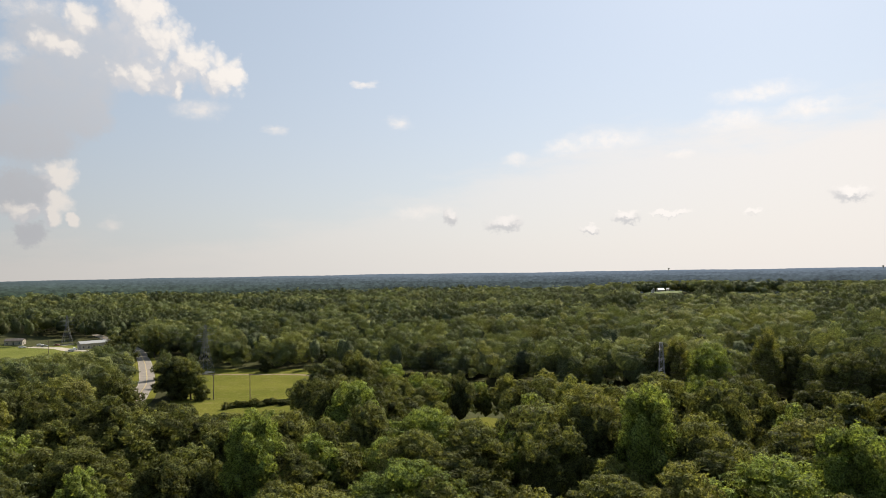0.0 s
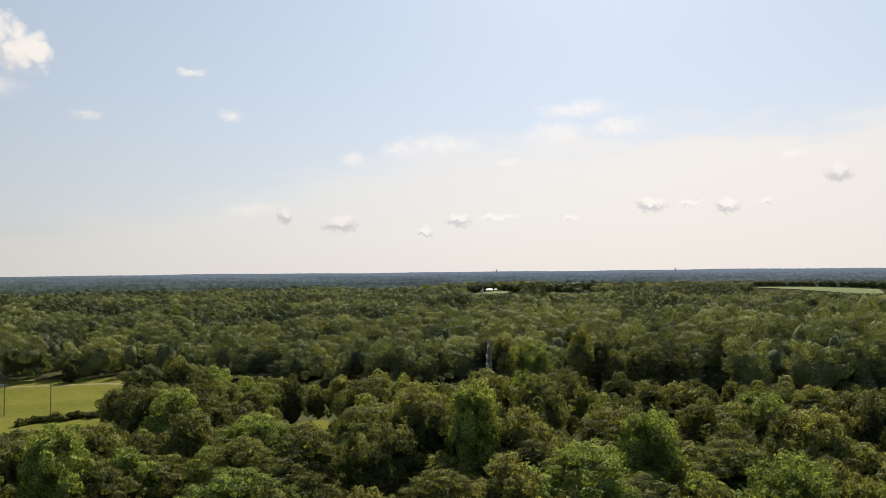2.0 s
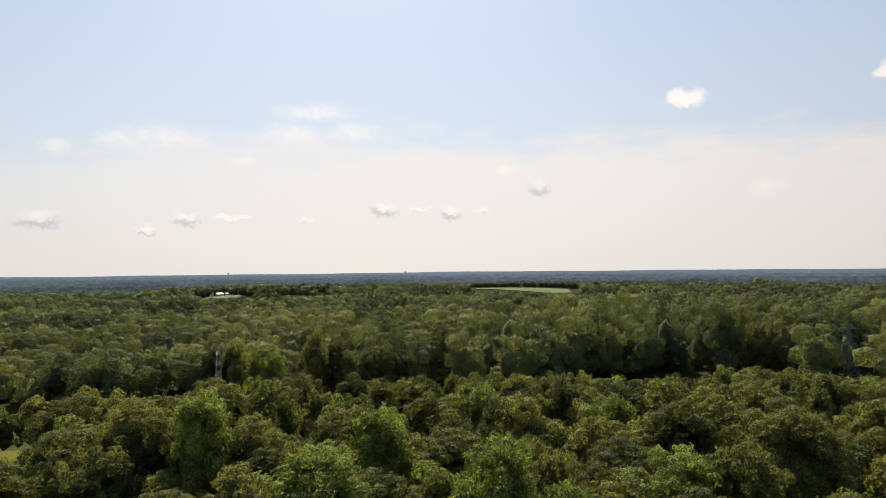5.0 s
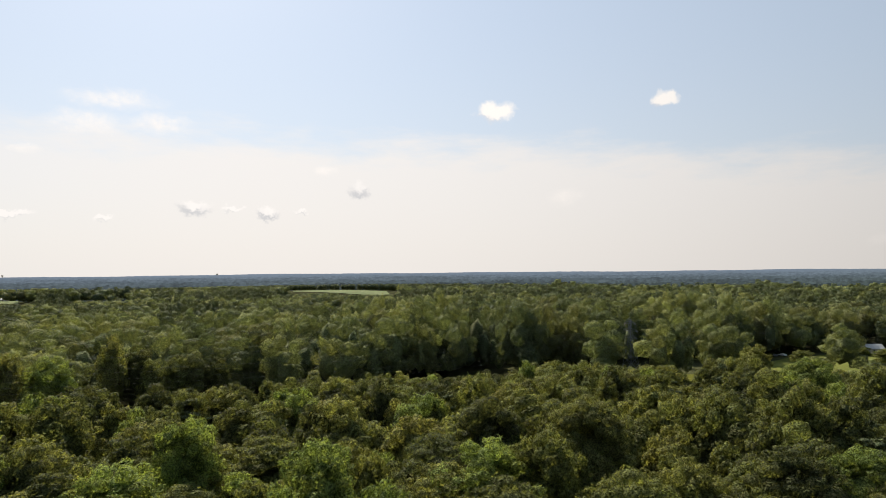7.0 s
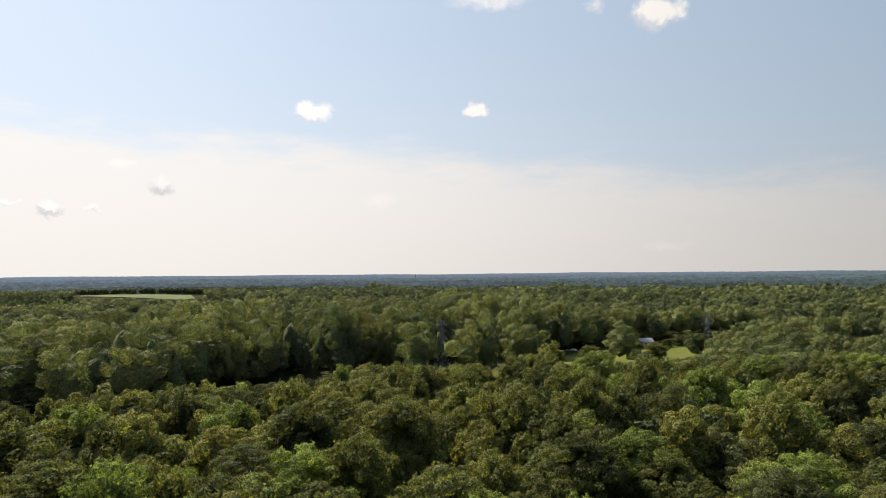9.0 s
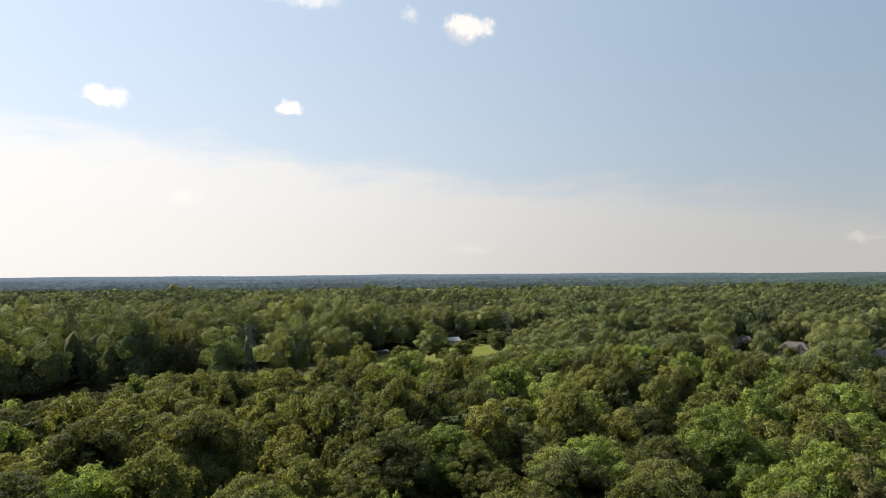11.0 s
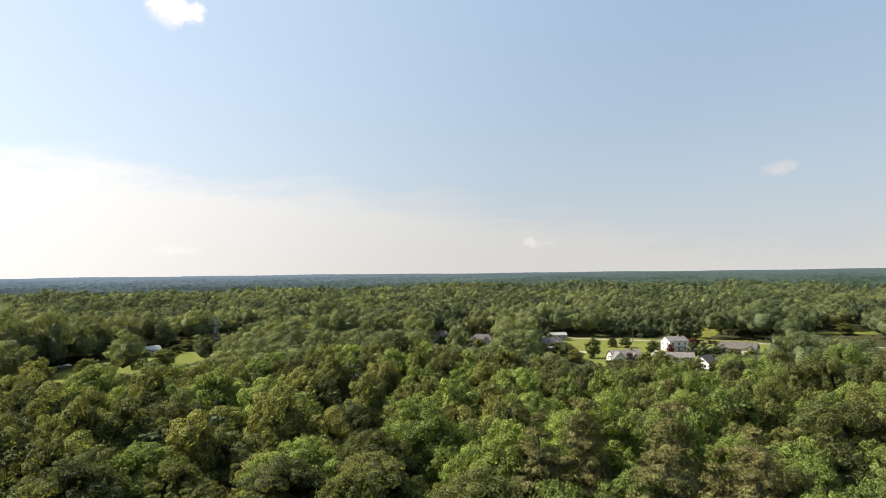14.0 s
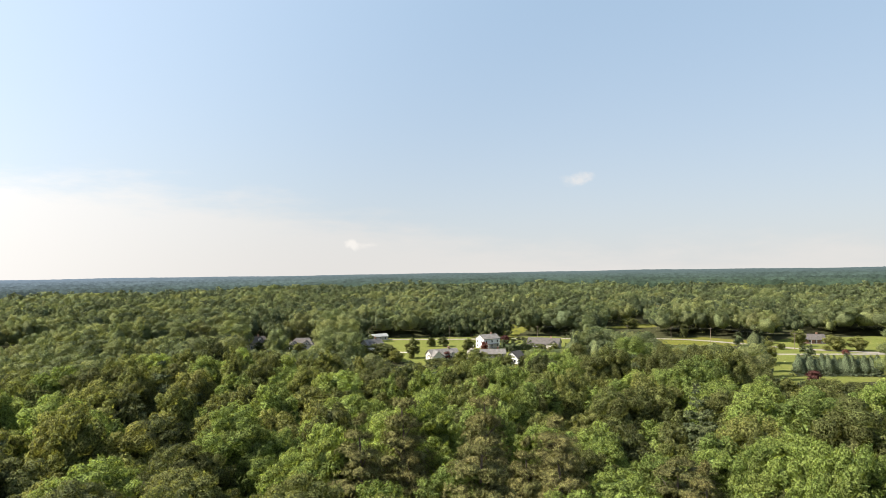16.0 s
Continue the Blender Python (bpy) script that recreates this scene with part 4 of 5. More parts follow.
def ridge(k, dist, height, rough, mat):
    """A far wooded ridge with a treeline, all the way round."""
    r = np.random.default_rng(900 + k)
    n = 2000
    a = np.linspace(0, 2 * math.pi, n, endpoint=False)
    top = height + dist / 2600 * (0.9 * np.sin(a * 7 + k * 1.7) + 0.8 * np.sin(a * 17 + k) + 0.6 * np.sin(a * 41 + 2 * k)) + rough * r.uniform(-1.0, 1.0, n)
    X, Y = np.sin(a) * dist, np.cos(a) * dist
    base = np.full(n, -20.0)
    V = np.vstack([np.column_stack([X, Y, base]), np.column_stack([X, Y, top]), np.column_stack([X * 1.04, Y * 1.04, base])])
    i, j = np.arange(n), (np.arange(n) + 1) % n
    F = np.vstack([np.column_stack([i, j, i + n]), np.column_stack([j, j + n, i + n]), np.column_stack([i + n, j + n, i + 2 * n]), np.column_stack([j + n, j + 2 * n, i + 2 * n])])
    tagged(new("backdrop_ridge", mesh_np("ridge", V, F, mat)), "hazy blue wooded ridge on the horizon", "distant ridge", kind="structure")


# each farther ring glows paler and bluer, as thickening haze
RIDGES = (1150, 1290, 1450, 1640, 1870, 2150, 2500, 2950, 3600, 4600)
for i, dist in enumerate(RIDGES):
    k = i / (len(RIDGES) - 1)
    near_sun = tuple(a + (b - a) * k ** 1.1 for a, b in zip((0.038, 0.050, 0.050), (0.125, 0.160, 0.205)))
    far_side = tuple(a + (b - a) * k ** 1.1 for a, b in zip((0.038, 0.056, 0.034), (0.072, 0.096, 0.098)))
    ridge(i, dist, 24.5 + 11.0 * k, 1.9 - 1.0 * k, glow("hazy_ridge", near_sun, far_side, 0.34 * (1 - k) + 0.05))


# ---------------------------------------------------------------- houses
def prism(bm, x0, x1, y0, y1, z, rise, thick=0.0):
    """A gabled solid with its ridge along x."""
    ym = (y0 + y1) / 2
    v = [bm.verts.new(p) for p in ((x0, y0, z), (x0, y1, z), (x0, ym, z + rise), (x1, y0, z), (x1, y1, z), (x1, ym, z + rise))]
    for f in ((0, 2, 1), (3, 4, 5), (0, 3, 5, 2), (1, 2, 5, 4), (0, 1, 4, 3)):
        bm.faces.new([v[i] for i in f])
    return bm


def roof_mesh(w, d, z, rise, over=0.45, hip=0.0, cx=0.0, cy=0.0, thick=0.18):
    """Two slopes in one slab, with overhang and thickness; hip: how far the ridge draws in at the ends."""
    bm = bmesh.new()
    x0, x1, y1 = cx - w / 2 - over, cx + w / 2 + over, d / 2 + over
    drop = rise * over / (d / 2)
    rings = []
    for x, s in ((x0, 1), (x1, -1)):
        low = [(x, cy - y1, z - drop), (x + s * hip, cy, z + rise), (x, cy + y1, z - drop)]
        rings.append([bm.verts.new(p) for p in low] + [bm.verts.new((p[0], p[1], p[2] + thick)) for p in low[::-1]])
    for i in range(6):
        j = (i + 1) % 6
        bm.faces.new((rings[0][i], rings[0][j], rings[1][j], rings[1][i]))
    for r in rings:
        bm.faces.new((r[0], r[1], r[4], r[5]))
        bm.faces.new((r[1], r[2], r[3], r[4]))
        if hip:
            bm.faces.new((r[5], r[4], r[3]))
    bmesh.ops.recalc_face_normals(bm, faces=bm.faces[:])
    return bm


def window_part(house, x, y, z, w=1.0, h=1.4, face="front"):
    """A window standing a little proud of the wall: frame, pane and glazing bar."""
    bm = bmesh.new()
    if face == "front":
        box(bm, x - w / 2 - .1, y - .07, z - .1, x + w / 2 + .1, y + .02, z)
        box(bm, x - w / 2 - .1, y - .07, z + h, x + w / 2 + .1, y + .02, z + h + .1)
        for s in (-1, 1):
            box(bm, x + s * (w / 2 + .05) - .05, y - .07, z, x + s * (w / 2 + .05) + .05, y + .02, z + h)
        box(bm, x - w / 2, y - .05, z + h / 2 - .03, x + w / 2, y, z + h / 2 + .03)
        pane = boxed(x - w / 2, y - .03, z, x + w / 2, y + .01, z + h)
    else:
        box(bm, x - .02, y - w / 2 - .1, z - .1, x + .07, y + w / 2 + .1, z)
        box(bm, x - .02, y - w / 2 - .1, z + h, x + .07, y + w / 2 + .1, z + h + .1)
        for s in (-1, 1):
            box(bm, x - .02, y + s * (w / 2 + .05) - .05, z, x + .07, y + s * (w / 2 + .05) + .05, z + h)
        pane = boxed(x - .01, y - w / 2, z, x + .03, y + w / 2, z + h)
    f = part("window", bm, WHITE, house)
    part("pane", pane, GLASS, f, "dark glass")


def house(name, az, d, off, w, dep, h, rise, wall, roof, label, storeys=1, wing=None, dormers=0, chimney=True, porch=False, garage=False, hip=0.0, cross=()):
    """A house whose front looks along its own -y. wing: (x, width, how far forward, rise). cross: gables over the front at x with width."""
    x, y = polar(az, d)
    e = new(name)
    e.matrix_basis = Matrix.Translation((x, y, float(lie(x, y)))) @ Matrix.Rotation(radians(off - az), 4, "Z")
    bm = boxed(-w / 2, -dep / 2, -0.3, w / 2, dep / 2, h)
    if not hip:
        prism(bm, -w / 2, w / 2, -dep / 2, dep / 2, h, rise * 0.985)
    part("wall", bm, wall, e)
    part("foundation", boxed(-w / 2 - .05, -dep / 2 - .05, -0.4, w / 2 + .05, dep / 2 + .05, 0.35), GRAVEL, e, "pale masonry footing")
    part("roof", roof_mesh(w, dep, h, rise, hip=hip), roof, e)
    n = max(2, int(w / 3.2))
    for s in range(storeys):
        z = 0.9 + s * 2.9
        for i in range(n):
            wx = -w / 2 + w * (i + 0.5) / n
            if s == 0 and i == n // 2:
                part("door", boxed(wx - .5, -dep / 2 - .06, 0.25, wx + .5, -dep / 2 + .02, 2.35), SHINGLE_DARK, e, "dark panelled front door")
                continue
            window_part(e, wx, -dep / 2, z)
        for wy in (-dep / 4, dep / 4):
            window_part(e, w / 2, wy, z, face="side")
            window_part(e, -w / 2 - .05, wy, z, face="side")
    if chimney:
        bm = boxed(w * .22 - .45, -.35, h, w * .22 + .45, .5, h + rise + 1.0)
        box(bm, w * .22 - .55, -.45, h + rise + 1.0, w * .22 + .55, .6, h + rise + 1.15)
        part("chimney", bm, BRICK, e)
    if wing:
        wx, ww, fwd, wr = wing
        g = part("wing_wall", boxed(wx - ww / 2, -dep / 2 - fwd, -.3, wx + ww / 2, -dep / 2 + .5, h - .1), wall, e)
        gable_roof(e, wx, ww, -dep / 2 - fwd, 0.5, h - .1, wr, wall, roof)
        if garage:
            part("garage_door", boxed(wx - ww * .38, -dep / 2 - fwd - .05, 0.0, wx + ww * .38, -dep / 2 - fwd + .02, 2.3), WHITE, e, "white panelled garage door")
        else:
            window_part(e, wx, -dep / 2 - fwd, .9, 1.6, 1.4)
    for cx, cw, cr in cross:
        gable_roof(e, cx, cw, -dep / 2 - 0.6, dep * .35, h - .05, cr, wall, roof)
        window_part(e, cx, -dep / 2 - .6, h + .2, .8, .9)
    for i in range(dormers):
        dx = -w / 4 + i * w / 2 if dormers == 2 else -w / 3 + i * w / 3
        bm = boxed(dx - .9, -dep * .34, h + rise * .22, dx + .9, 0, h + rise * .72)
        dm = part("dormer", bm, WHITE, e, "white dormer")
        window_part(e, dx, -dep * .34, h + rise * .32, .9, 1.0)
        gable_roof(e, dx, 1.8, -dep * .34, 0.2, h + rise * .72, .7, WHITE, roof, .2)
    if porch:
        part("porch_roof", boxed(-w * .35, -dep / 2 - 2.2, 2.7, w * .35, -dep / 2, 2.9), roof, e)
        part("porch_floor", boxed(-w * .35, -dep / 2 - 2.2, 0, w * .35, -dep / 2, .35), WOOD, e)
        for i in range(4):
            px = -w * .33 + i * w * .22
            part("porch_post", boxed(px - .09, -dep / 2 - 2.15, .35, px + .09, -dep / 2 - 1.97, 2.7), WHITE, e)
    return tagged(e, label, "house", "houses among the trees")


def gable_roof(e, cx, w, y0, y1, z, rise, wall, roof, over=.35):
    """A gable that faces forward: its wall triangle and its two slopes."""
    bm = bmesh.new()
    v = [bm.verts.new(p) for p in ((cx - w / 2, y0, z), (cx + w / 2, y0, z), (cx, y0, z + rise), (cx - w / 2, y1, z), (cx + w / 2, y1, z), (cx, y1, z + rise))]
    for f in ((0, 1, 2), (3, 5, 4), (0, 2, 5, 3), (1, 4, 5, 2), (0, 3, 4, 1)):
        bm.faces.new([v[i] for i in f])
    part("gable", bm, wall, e)
    bm = bmesh.new()
    drop = rise * over / (w / 2)
    for s in (-1, 1):
        lo = [bm.verts.new(p) for p in ((cx + s * (w / 2 + over), y0 - over, z - drop + .02), (cx, y0 - over, z + rise + .02), (cx, y1, z + rise + .02), (cx + s * (w / 2 + over), y1, z - drop + .02))]
        hi = [bm.verts.new(q.co + Vector((0, 0, .15))) for q in lo]
        bm.faces.new(hi)
        bm.faces.new(lo[::-1])
        for j in range(4):
            bm.faces.new((lo[j], lo[(j + 1) % 4], hi[(j + 1) % 4], hi[j]))
    bmesh.ops.recalc_face_normals(bm, faces=bm.faces[:])
    part("gable_roof", bm, roof, e)


house("house", 110.3, 452, 12, 15, 9, 4.0, 4.2, TAN, SHINGLE_DARK, "tan house with charcoal roof and two white dormers", dormers=2)
house("house", 114.4, 440, -14, 16, 10, 3.6, 3.6, CREAM, SHINGLE_DARK, "cream house with dark hipped roof and twin front gables", hip=4.0, cross=((-4.4, 5.0, 2.2), (3.6, 5.6, 2.4)), chimney=False)
house("house", 120.3, 418, 44, 14, 9, 3.6, 3.6, WHITE, SHINGLE, "white house with grey gabled roof among yard trees", wing=(-3.6, 5.5, 2.4, 2.4))
house("outbuilding", 120.9, 480, 20, 12, 7, 3.0, 1.6, TAN, METAL_ROOF, "low outbuilding with a pale metal roof", chimney=False)
house("house", 126.5, 368, 24, 17, 9, 3.0, 3.0, CREAM, SHINGLE, "cream single-storey house with grey roof and white front gable", wing=(-5.6, 6.2, 2.6, 2.8), cross=((4.0, 4.4, 1.6),))
house("house", 130.5, 422, 34, 12.5, 9.5, 6.2, 2.4, WHITE, SHINGLE, "two-storey white house with shallow grey roof", storeys=2, porch=True)
house("house", 130.9, 374, 8, 14, 7, 2.6, 2.2, TAN, SHINGLE, "low tan house with grey shingle roof half hidden by trees")
house("house", 132.9, 352, 62, 9, 7.5, 3.2, 3.2, WHITE, SHINGLE_DARK, "small white house with dark roof and bright gable end", chimney=False)
house("house", 135.4, 420, -14, 20, 9, 3.0, 3.4, TAN, SHINGLE_DARK, "long cream house with a wide charcoal roof", garage=True, wing=(7.0, 5.5, 1.5, 2.0))
house("house", 129.6, 565, 10, 13, 8, 4.4, 3.6, TAN, SHINGLE_DARK, "far dormered house behind the pine row", dormers=2, chimney=False)
house("house", 156.1, 480, 14, 14, 8, 3.0, 2.8, BRICK, SHINGLE_DARK, "brick ranch house with dark roof and white porch", porch=True)
house("house", 86.7, 448, 28, 11, 7, 3.0, 2.2, TAN, METAL_ROOF, "small tan house with a pale metal roof", chimney=False)
# shed wall takes the darker tan to stand in for its shade side
house("shed", -28.4, 520, 16, 17, 8, 4.0, 1.4, TAN, METAL_ROOF, "long pale metal shed beside a gravel yard", chimney=False)
house("shed", -33.4, 585, -20, 12, 7, 3.4, 1.4, TAN, SHINGLE_DARK, "low brown shed behind parked vehicles", chimney=False)
house("barn", 18.5, 950, 30, 9, 6, 3, 1.8, TAN, METAL_ROOF, "far farm barn with pale metal roof", chimney=False)
house("barn", 19.3, 955, -20, 10, 6, 2.6, 1.6, TAN, METAL_ROOF, "far white farm shed", chimney=False)


def silo(az, d):
    """A white farm silo with a domed top."""
    x, y = polar(az, d)
    e = new("silo")
    e.matrix_basis = Matrix.Translation((x, y, float(lie(x, y))))
    part("body", bar(bmesh.new(), (0, 0, -1), (0, 0, 6), 2.0, 2.0, 20), WHITE, e)
    bm = bmesh.new()
    bmesh.ops.create_uvsphere(bm, u_segments=20, v_segments=10, radius=2.0)
    for v in bm.verts:
        v.co.z = max(v.co.z, 0) * 0.8 + 6
    part("dome", bm, WHITE, e, "bright domed top")
    part("ladder", boxed(-.3, -2.2, 0, .3, -1.98, 6), STEEL, e)
    return tagged(e, "white domed farm silo far off beside barns", "silo")


silo(17.9, 935)


def water_tower(az, d):
    """A far water tower: a flattened tank on a tapering stem."""
    x, y = polar(az, d)
    e = new("water_tower")
    e.matrix_basis = Matrix.Translation((x, y, float(lie(x, y))))
    part("stem", bar(bmesh.new(), (0, 0, -2), (0, 0, 37), 2.0, 1.5, 14), TAN, e)
    bm = bmesh.new()
    bmesh.ops.create_uvsphere(bm, u_segments=18, v_segments=10, radius=6.0)
    for v in bm.verts:
        v.co.z = v.co.z * 0.72 + 40
    part("tank", bm, TAN, e)
    return tagged(e, "small grey water tower far off on the horizon", "water tower", "far water towers")


water_tower(19.2, 4300)
water_tower(34.2, 4350)


def radio_mast(az, d, H=46.0):
    """A thin far lattice mast with stays."""
    x, y = polar(az, d)
    e = new("radio_mast")
    e.matrix_basis = Matrix.Translation((x, y, float(lie(x, y))))
    bm = bmesh.new()
    for i in range(3):
        a = i * 2.094
        bar(bm, (1.3 * math.cos(a), 1.3 * math.sin(a), 0), (.5 * math.cos(a), .5 * math.sin(a), H), .35)
    part("mast", bm, STEEL, e)
    bm = bmesh.new()
    for k in range(8):
        z = H * k / 8
        for i in range(3):
            a, b = i * 2.094, (i + 1) * 2.094
            bar(bm, (1.2 * math.cos(a), 1.2 * math.sin(a), z), (1.1 * math.cos(b), 1.1 * math.sin(b), z + H / 8), .2)
    part("lattice", bm, STEEL, e)
    return tagged(e, "thin grey radio mast on the far horizon", "mast")


radio_mast(67.2, 2400, 32.0)


# ---------------------------------------------------------------- power line
def pylon(x, y, turn, H, label):
    """A lattice pylon: four legs, braced panels, three cross-arms, hanging insulators."""
    e = new("pylon")
    e.matrix_basis = Matrix.Translation((x, y, float(lie(x, y)))) @ Matrix.Rotation(turn, 4, "Z")
    levels = [0, .16, .30, .42, .53, .62, .71, .80, .89, 1.0]

    def half(k):
        return 3.3 * (1 - k / .62) + 0.85 * k / .62 if k < .62 else 0.85 - 0.45 * (k - .62) / .38
    corner = ((-1, -1), (1, -1), (1, 1), (-1, 1))
    for cx, cy in corner:
        bm = bmesh.new()
        for a, b in zip(levels, levels[1:]):
            bar(bm, (cx * half(a), cy * half(a), a * H), (cx * half(b), cy * half(b), b * H), 0.10)
        part("leg", bm, STEEL, e)
    for f in range(4):
        (ax, ay), (bx, by) = corner[f], corner[(f + 1) % 4]
        bm = bmesh.new()
        for a, b in zip(levels, levels[1:]):
            p, q = half(a), half(b)
            bar(bm, (ax * p, ay * p, a * H), (bx * q, by * q, b * H), 0.05)
            bar(bm, (bx * p, by * p, a * H), (ax * q, ay * q, b * H), 0.05)
            bar(bm, (ax * q, ay * q, b * H), (bx * q, by * q, b * H), 0.05)
        part("bracing", bm, STEEL, e)
    for k, reach in ((.66, 4.6), (.79, 5.4), (.92, 4.2)):
        bm = bmesh.new()
        w = half(k)
        for s in (-1, 1):
            for c in (-1, 1):
                bar(bm, (s * w, c * w, k * H), (s * reach, 0, k * H), 0.06)
                bar(bm, (s * w, c * w, (k + .055) * H), (s * reach, 0, k * H + .1), 0.05)
            bar(bm, (s * w * 2.2, w * .6, k * H), (s * w * 2.2, -w * .6, k * H), 0.05)
        part("cross_arm", bm, STEEL, e)
        for s in (-1, 1):
            bm = bmesh.new()
            for i in range(5):
                bar(bm, (s * reach, 0, k * H - .15 - i * .26), (s * reach, 0, k * H - .33 - i * .26), .16, .07, 8)
            part("insulator", bm, SHINGLE, e, "stack of grey insulator discs")
    part("footing", boxed(-3.8, -3.8, -.3, 3.8, 3.8, .08), GRAVEL, e)
    return tagged(e, label, "pylon", "pylons of the power line")


PYLONS = []
for (x, y), H in zip(LINE[1:6], (22.0, 24.5, 25.6, 25.6, 21.0)):
    i = LINE.index((x, y))
    d = Vector((LINE[i + 1][0] - LINE[i - 1][0], LINE[i + 1][1] - LINE[i - 1][1])).normalized()
    turn = math.atan2(d.y, d.x) - math.pi / 2
    pylon(x, y, turn, H, "grey steel lattice pylon with three cross-arms in the clearing")
    PYLONS.append((x, y, turn, H))


def cable(name, a, b, sag, r, mat, label, n=28, category="cable", group="cables"):
    bm = bmesh.new()
    a, b = Vector(a), Vector(b)
    last = a
    for i in range(1, n + 1):
        k = i / n
        p = a.lerp(b, k) - Vector((0, 0, sag * 4 * k * (1 - k)))
        bar(bm, last, p, r, r, 3)
        last = p
    return tagged(part(name, bm, mat), label, category, group)


def hung(p, s, k, reach, drop):
    x, y, turn, H = p
    v = Matrix.Rotation(turn, 3, "Z") @ Vector((s * reach, 0, 0))
    return (x + v.x, y + v.y, float(lie(x, y)) + k * H - drop)


for p, q in zip(PYLONS, PYLONS[1:]):
    for k, reach in ((.66, 4.6), (.79, 5.4), (.92, 4.2)):
        for s in (-1, 1):
            cable("power_cable", hung(p, s, k, reach, 1.5), hung(q, s, k, reach, 1.5), 4.2, 0.010, WIRE, "thin grey power cable sagging between pylons", group="power cables")
    cable("ground_wire", hung(p, 1, 1.0, 0, 0), hung(q, 1, 1.0, 0, 0), 3.0, 0.010, WIRE, "thin earth wire along the pylon tops", group="power cables")


def pole(x, y, H=10.5, turn=0.0, arm=True):
    e = new("utility_pole")
    z = float(lie(x, y))
    e.matrix_basis = Matrix.Translation((x, y, z)) @ Matrix.Rotation(turn, 4, "Z")
    part("shaft", bar(bmesh.new(), (0, 0, -.5), (0, 0, H), .19, .12, 8), WOOD, e)
    if arm:
        bm = boxed(-1.2, -.2, H - .75, 1.2, -.08, H - .6)
        bar(bm, (-.8, -.14, H - .7), (0, -.14, H - 1.5), .035)
        bar(bm, (.8, -.14, H - .7), (0, -.14, H - 1.5), .035)
        part("cross_arm", bm, WOOD, e)
        for ix in (-1.05, 0, 1.05):
            part("insulator", bar(bmesh.new(), (ix, -.14, H - .6), (ix, -.14, H - .35), .07, .04, 8), SHINGLE, e)
    return tagged(e, "weathered wooden utility pole with a short cross-arm", "utility pole", "utility poles")


POLES_A = ((-93, 262), (-78, 261), (-52, 258))
POLES_B = ((462, -186), (412, -238), (372, -282), (330, -328), (286, -372), (236, -392), (184, -394), (132, -410))
for run, turn in ((POLES_A, 1.5), (POLES_B, 0.75)):
    for x, y in run:
        pole(x, y, 10.5, turn)
    for (x0, y0), (x1, y1) in zip(run, run[1:]):
        for s in (-1, 1):
            c, n_ = math.cos(turn) * s, math.sin(turn) * s
            cable("overhead_wire", (x0 + c, y0 + n_, lie(x0, y0) + 10.1), (x1 + c, y1 + n_, lie(x1, y1) + 10.1), 0.8, .010, WIRE, "thin overhead wire between utility poles", 12, group="overhead wires")
pole(*polar(-31.3, 500), 9.0, .4)
pole(*polar(145.9, 470), 9.5, .4)


# ---------------------------------------------------------------- vehicles
def car(x, y, turn, paint, label, truck=False):
    e = new("pickup_truck" if truck else "car")
    e.matrix_basis = Matrix.Translation((x, y, float(lie(x, y)) + 0.12)) @ Matrix.Rotation(radians(turn), 4, "Z")
    L, W = (5.3, 1.95) if truck else (4.6, 1.8)
    prof = [(-L / 2, .45), (-L / 2, .95), (-L / 2 + .15, 1.05)]
    if truck:
        prof += [(-.35, 1.08), (-.3, 1.80), (.9, 1.82), (1.45, 1.12)]
    else:
        prof += [(-1.5, 1.02), (-.95, 1.45), (.35, 1.48), (1.05, 1.0)]
    prof += [(L / 2 - .2, .88), (L / 2, .70), (L / 2, .42)]
    bm = bmesh.new()
    sides = []
    for s in (-1, 1):
        sides.append([bm.verts.new((px, s * W / 2 * (0.84 if pz > 1.12 else 1.0), pz)) for px, pz in prof])
    n = len(prof)
    bm.faces.new(sides[0][::-1])
    bm.faces.new(sides[1])
    for i in range(n):
        j = (i + 1) % n
        bm.faces.new((sides[0][i], sides[0][j], sides[1][j], sides[1][i]))
    bmesh.ops.recalc_face_normals(bm, faces=bm.faces[:])
    part("body", bm, paint, e)
    zt = 1.74 if truck else 1.40
    xa, xb = (-.2, .85) if truck else (-.85, .3)
    for s in (-1, 1):
        part("side_window", boxed(xa, s * W * .445 - .02, zt - .42, xb, s * W * .445 + .02, zt - .04), GLASS, e)
    part("windscreen", boxed(xb + .12, -W * .38, zt - .42, xb + .5, W * .38, zt - .10), GLASS, e)
    for wx in (-L / 2 + .85, L / 2 - .85):
        for s in (-1, 1):
            t = part("tyre", bar(bmesh.new(), (wx, s * (W / 2 - .18), .34), (wx, s * (W / 2 + .02), .34), .34, .34, 14), RUBBER, e)
            part("rim", bar(bmesh.new(), (wx, s * (W / 2 + .02), .34), (wx, s * (W / 2 + .04), .34), .2, .2, 10), STEEL, t)
    for s in (-1, 1):
        part("headlight", boxed(L / 2 - .02, s * W * .36 - .15, .64, L / 2 + .03, s * W * .36 + .15, .78), WHITE, e)
    return tagged(e, label, "pickup truck" if truck else "car", "parked vehicles")


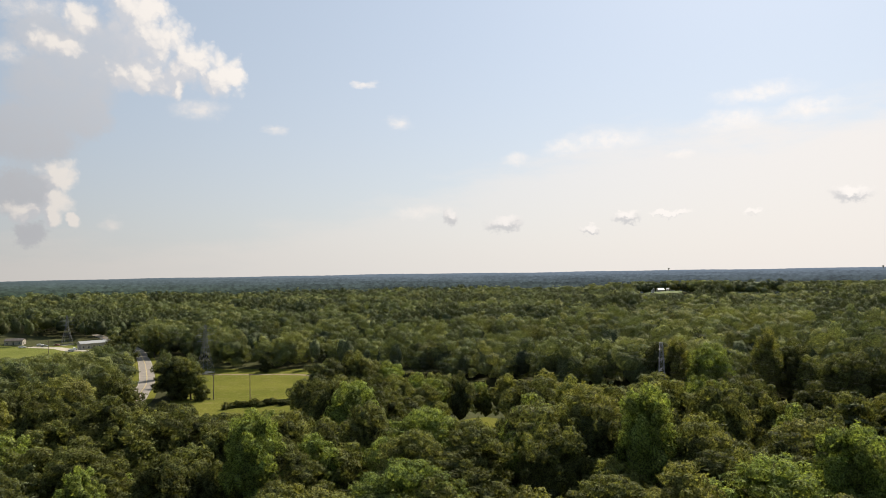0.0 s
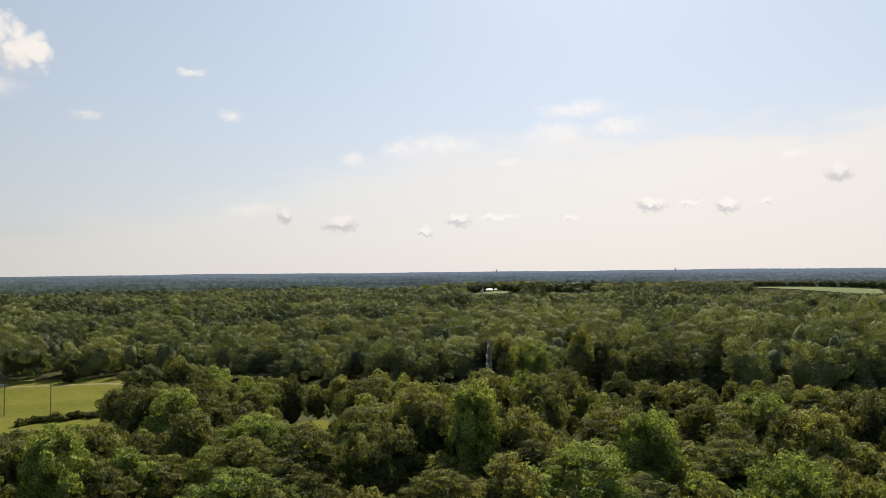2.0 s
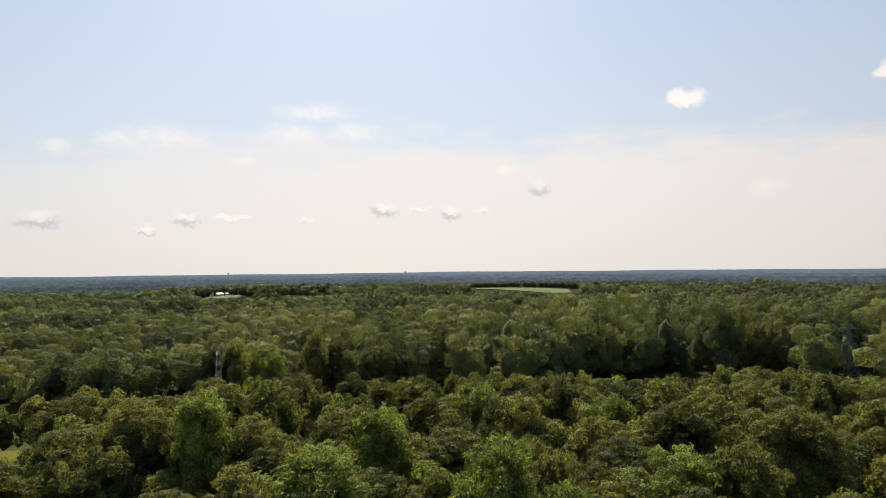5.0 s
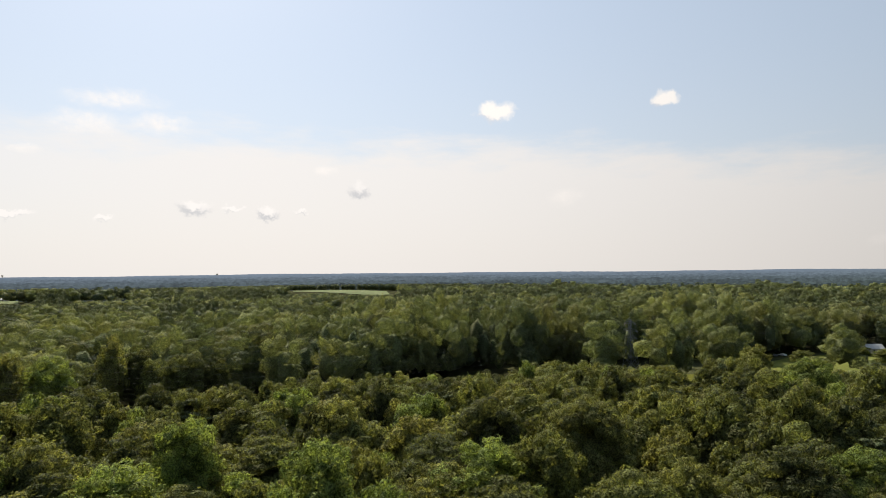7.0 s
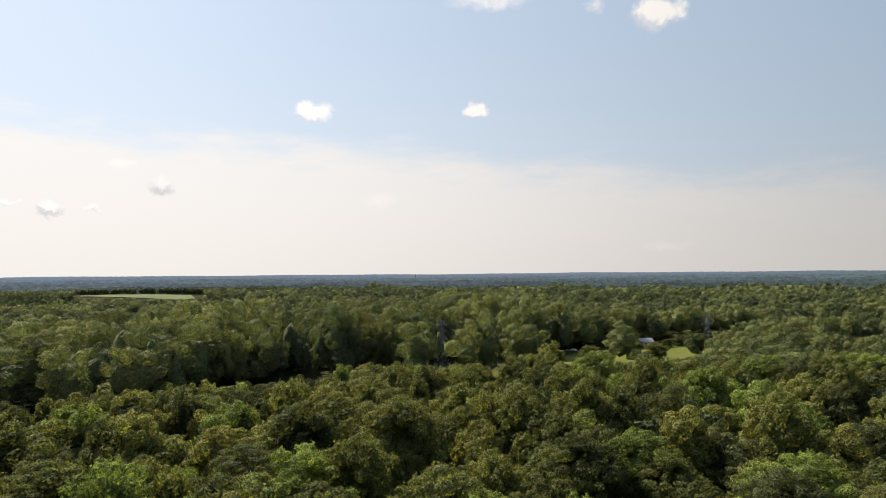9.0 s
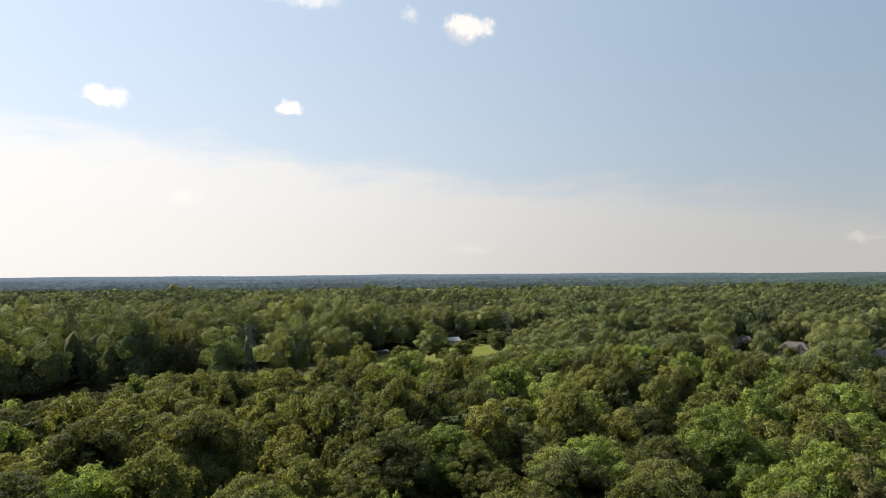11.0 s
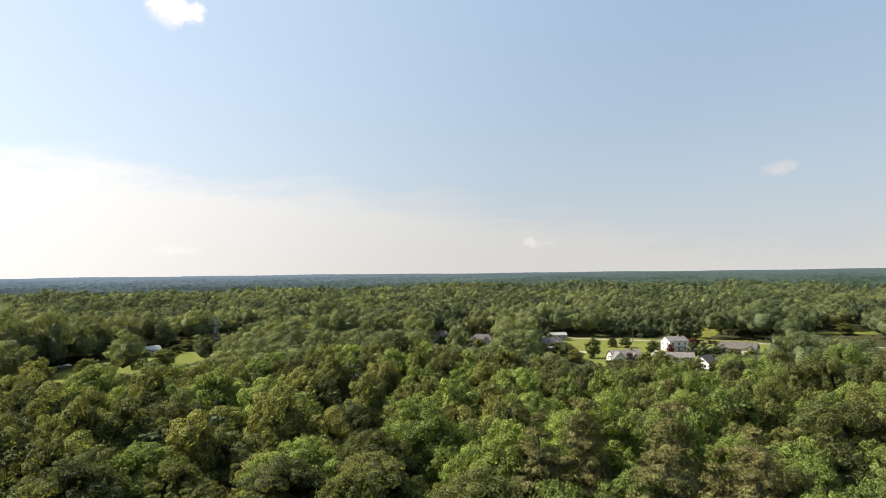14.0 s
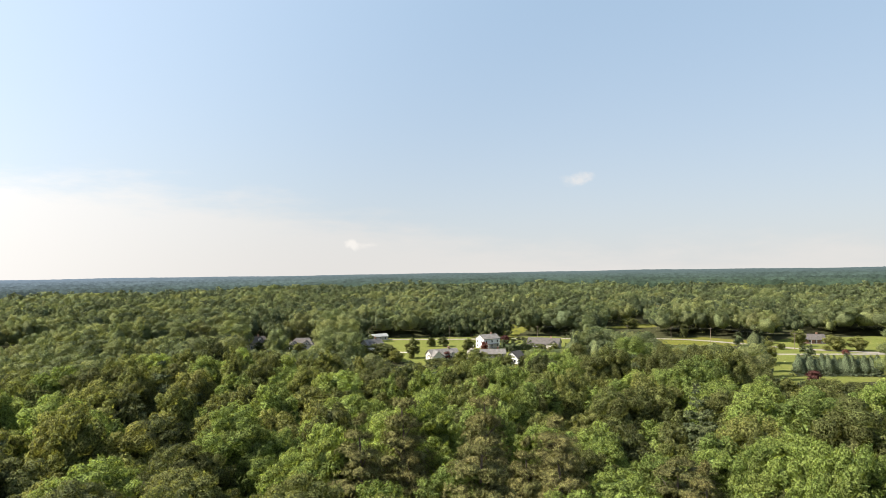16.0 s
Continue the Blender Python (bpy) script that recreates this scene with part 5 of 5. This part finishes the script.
car(-298, 480, 20, CAR_WHITE, "white car parked on the gravel yard")
car(-302, 466, 35, CAR_WHITE, "white van-like car parked on grass")
car(-290, 472, 10, CAR_GREY, "grey car parked on the gravel yard")
car(-283, 476, -15, CAR_RED, "dark red car parked on the gravel yard")
car(-254, 446, 25, CAR_WHITE, "white pickup truck parked beside the pale shed", True)
car(-250, 434, 70, CAR_GREY, "grey pickup truck parked on the drive", True)
for az, d, t, p, l in ((80.4, 408, 20, CAR_GREY, "grey car parked on a lawn under trees"), (80.9, 412, 60, CAR_WHITE, "white car parked on a lawn under trees"),
                       (127.6, 362, 30, CAR_GREY, "grey car parked on a house drive")):
    car(*polar(az, d), t, p, l)
ribbon("drive_house", (polar(127.2, 364), polar(128.4, 366), polar(128.9, 392), polar(129.0, 440)), 2.0, .13, GRAVEL, "pale concrete house drive", "drive", "structure")
ribbon("drive_house", (polar(122.6, 404), polar(123.4, 403), polar(124.4, 402)), 2.6, .13, GRAVEL, "pale gravel parking patch by the lawn", "drive", "structure")


# ---------------------------------------------------------------- single trees, bushes and hedges
YARD = [broad_crown(700 + i, 10, 7, 6, 0.50, *((1.05, 1.0, 0.3), (.95, 1.0, .6), (1.1, 1.0, 0.3))[i % 3], 8.2, -0.9) for i in range(3)]
YARD_ME = [mesh_np("crown", V, F, BROAD_MID, None, M) for V, F, M in YARD]


def crown_me(bits, mats):
    V, F, M = bits
    return mesh_np("crown", V, F, mats, None, M)


def slim(bits):
    """A crown drawn in towards its top, and 14 m high."""
    V, F, M = bits
    k = np.clip((V[:, 2:3] - 3) / 15, 0, 1)
    return np.column_stack([V[:, :2] * (1.15 - 0.5 * k), V[:, 2] * 0.79]), F, M


PURPLE_ME = crown_me(YARD[0], PURPLE)
RED_ME = crown_me(YARD[1], RED)
PINE_ME = [crown_me(pine_crown(720 + i, 9, 18, 0.75, base=3.0), PINE) for i in range(3)]
CEDAR_ME = [crown_me(cone_crown(740 + i, 330, 0.75), CEDAR) for i in range(3)]
DARK_ME = [crown_me(slim(broad_crown(750 + i, 9, 5, 6, 0.55, 0.75, 1.0, 0.5, 7.6, -0.9)), PINE) for i in range(2)]
YARD_TRUNK = [trunk_mesh(40 + i, 11.0, .26, 5) for i in range(3)]
CONE_TRUNK = trunk_mesh(50, 11.0, .16, 0)
KINDS = {"broad": (YARD_ME, YARD_TRUNK, 17.6, 9.6, "broadleaf_tree", "tree"), "purple": ([PURPLE_ME], YARD_TRUNK, 17.6, 9.6, "purple_leaf_tree", "tree"),
         "red": ([RED_ME], YARD_TRUNK, 17.6, 9.6, "red_leaf_tree", "tree"), "pine": (PINE_ME, [CONE_TRUNK], 19.4, 7.4, "pine_tree", "tree"),
         "cedar": (CEDAR_ME, [CONE_TRUNK], 14.2, 6.2, "cedar_tree", "tree"), "dark": (DARK_ME, [CONE_TRUNK], 14.2, 6.2, "conifer_tree", "tree")}


def plant(kind, az, d, h, w, label, group=""):
    """One tree of that height and width."""
    crowns, trunks, native, wide, name, cat = KINDS[kind]
    e = new(name)
    sink = 0.25 * h if h < 7 and kind in ("broad", "purple", "red") else 0.0
    x, y = polar(az, d)
    k = (h + sink) / native
    e.matrix_basis = Matrix.Translation((0, 0, -sink)) @ stand(x, y, rng.uniform(0, 6.28), w / wide, k)
    part("trunk", trunks[int(rng.integers(len(trunks)))], None, e)
    part("crown", crowns[int(rng.integers(len(crowns)))], None, e)
    return tagged(e, label, cat, group)


for az, d, h, w in SINGLE:
    plant("broad", az, d, h, w, "single full-crowned green tree standing on grass" if h > 8 else "rounded green shrub on the grass", "yard trees")
for az, d, h, w in DARK_SINGLE:
    plant("dark", az, d, h, w, "small dense dark conifer beside the houses", "yard conifers")
plant("purple", 126.9, 366, 5.2, 6, "round dark purple-leaved tree beside a house", "yard trees")
plant("purple", 156.2, 323, 5.0, 6, "dark purplish bush on the lower lawn", "yard trees")
plant("red", 130.2, 409, 5.5, 5.5, "red-brown leaved small tree before the white house", "yard trees")
plant("red", 158.3, 426, 3.0, 4.5, "low red-leaved bush on the lawn", "yard trees")
plant("purple", 132.0, 436, 7, 6, "brownish-red small tree beside the white house", "yard trees")
for i in range(12):
    plant("dark", 125.4 + i * .62 + rng.uniform(-.1, .1), 497 + rng.uniform(-5, 7), rng.uniform(14, 18), 8.0, "tall dark pine in the row behind the lane", "pine row")
for i in range(26):
    plant("dark", 134.9 + (i % 13) * .40 + rng.uniform(-.1, .1), 520 + 14 * (i // 13) + (i % 13) * 2.2 + rng.uniform(-3, 3), rng.uniform(12, 15), 7.0, "dense dark green planted pine", "pine plantation")
for i in range(14):
    plant("dark", 115.8 + i * .34, 446 + rng.uniform(-6, 8), rng.uniform(9, 11.5), 6.0, "dark young pine in a row behind the houses", "young pine row")
for i in range(14):
    plant("cedar", 155.2 + i * .39, 338 + i * 1.0 + rng.uniform(-1.5, 1.5), rng.uniform(8.2, 10.4), rng.uniform(7.0, 8.6), "grey-green cedar in a dense screen along the drive", "cedar screen")
for i in range(12):
    plant("broad", -18.6 + i * .46, 258 + rng.uniform(-1.5, 1.5), rng.uniform(2.0, 3.6), rng.uniform(3.0, 4.4), "low green hedgerow bush across the pasture", "hedgerow bushes")
for i in range(9):
    plant("broad", 131.2 + i * .40, 462 + rng.uniform(-3, 3), rng.uniform(1.6, 2.6), rng.uniform(2.6, 4), "low bush along the lane", "lane bushes")
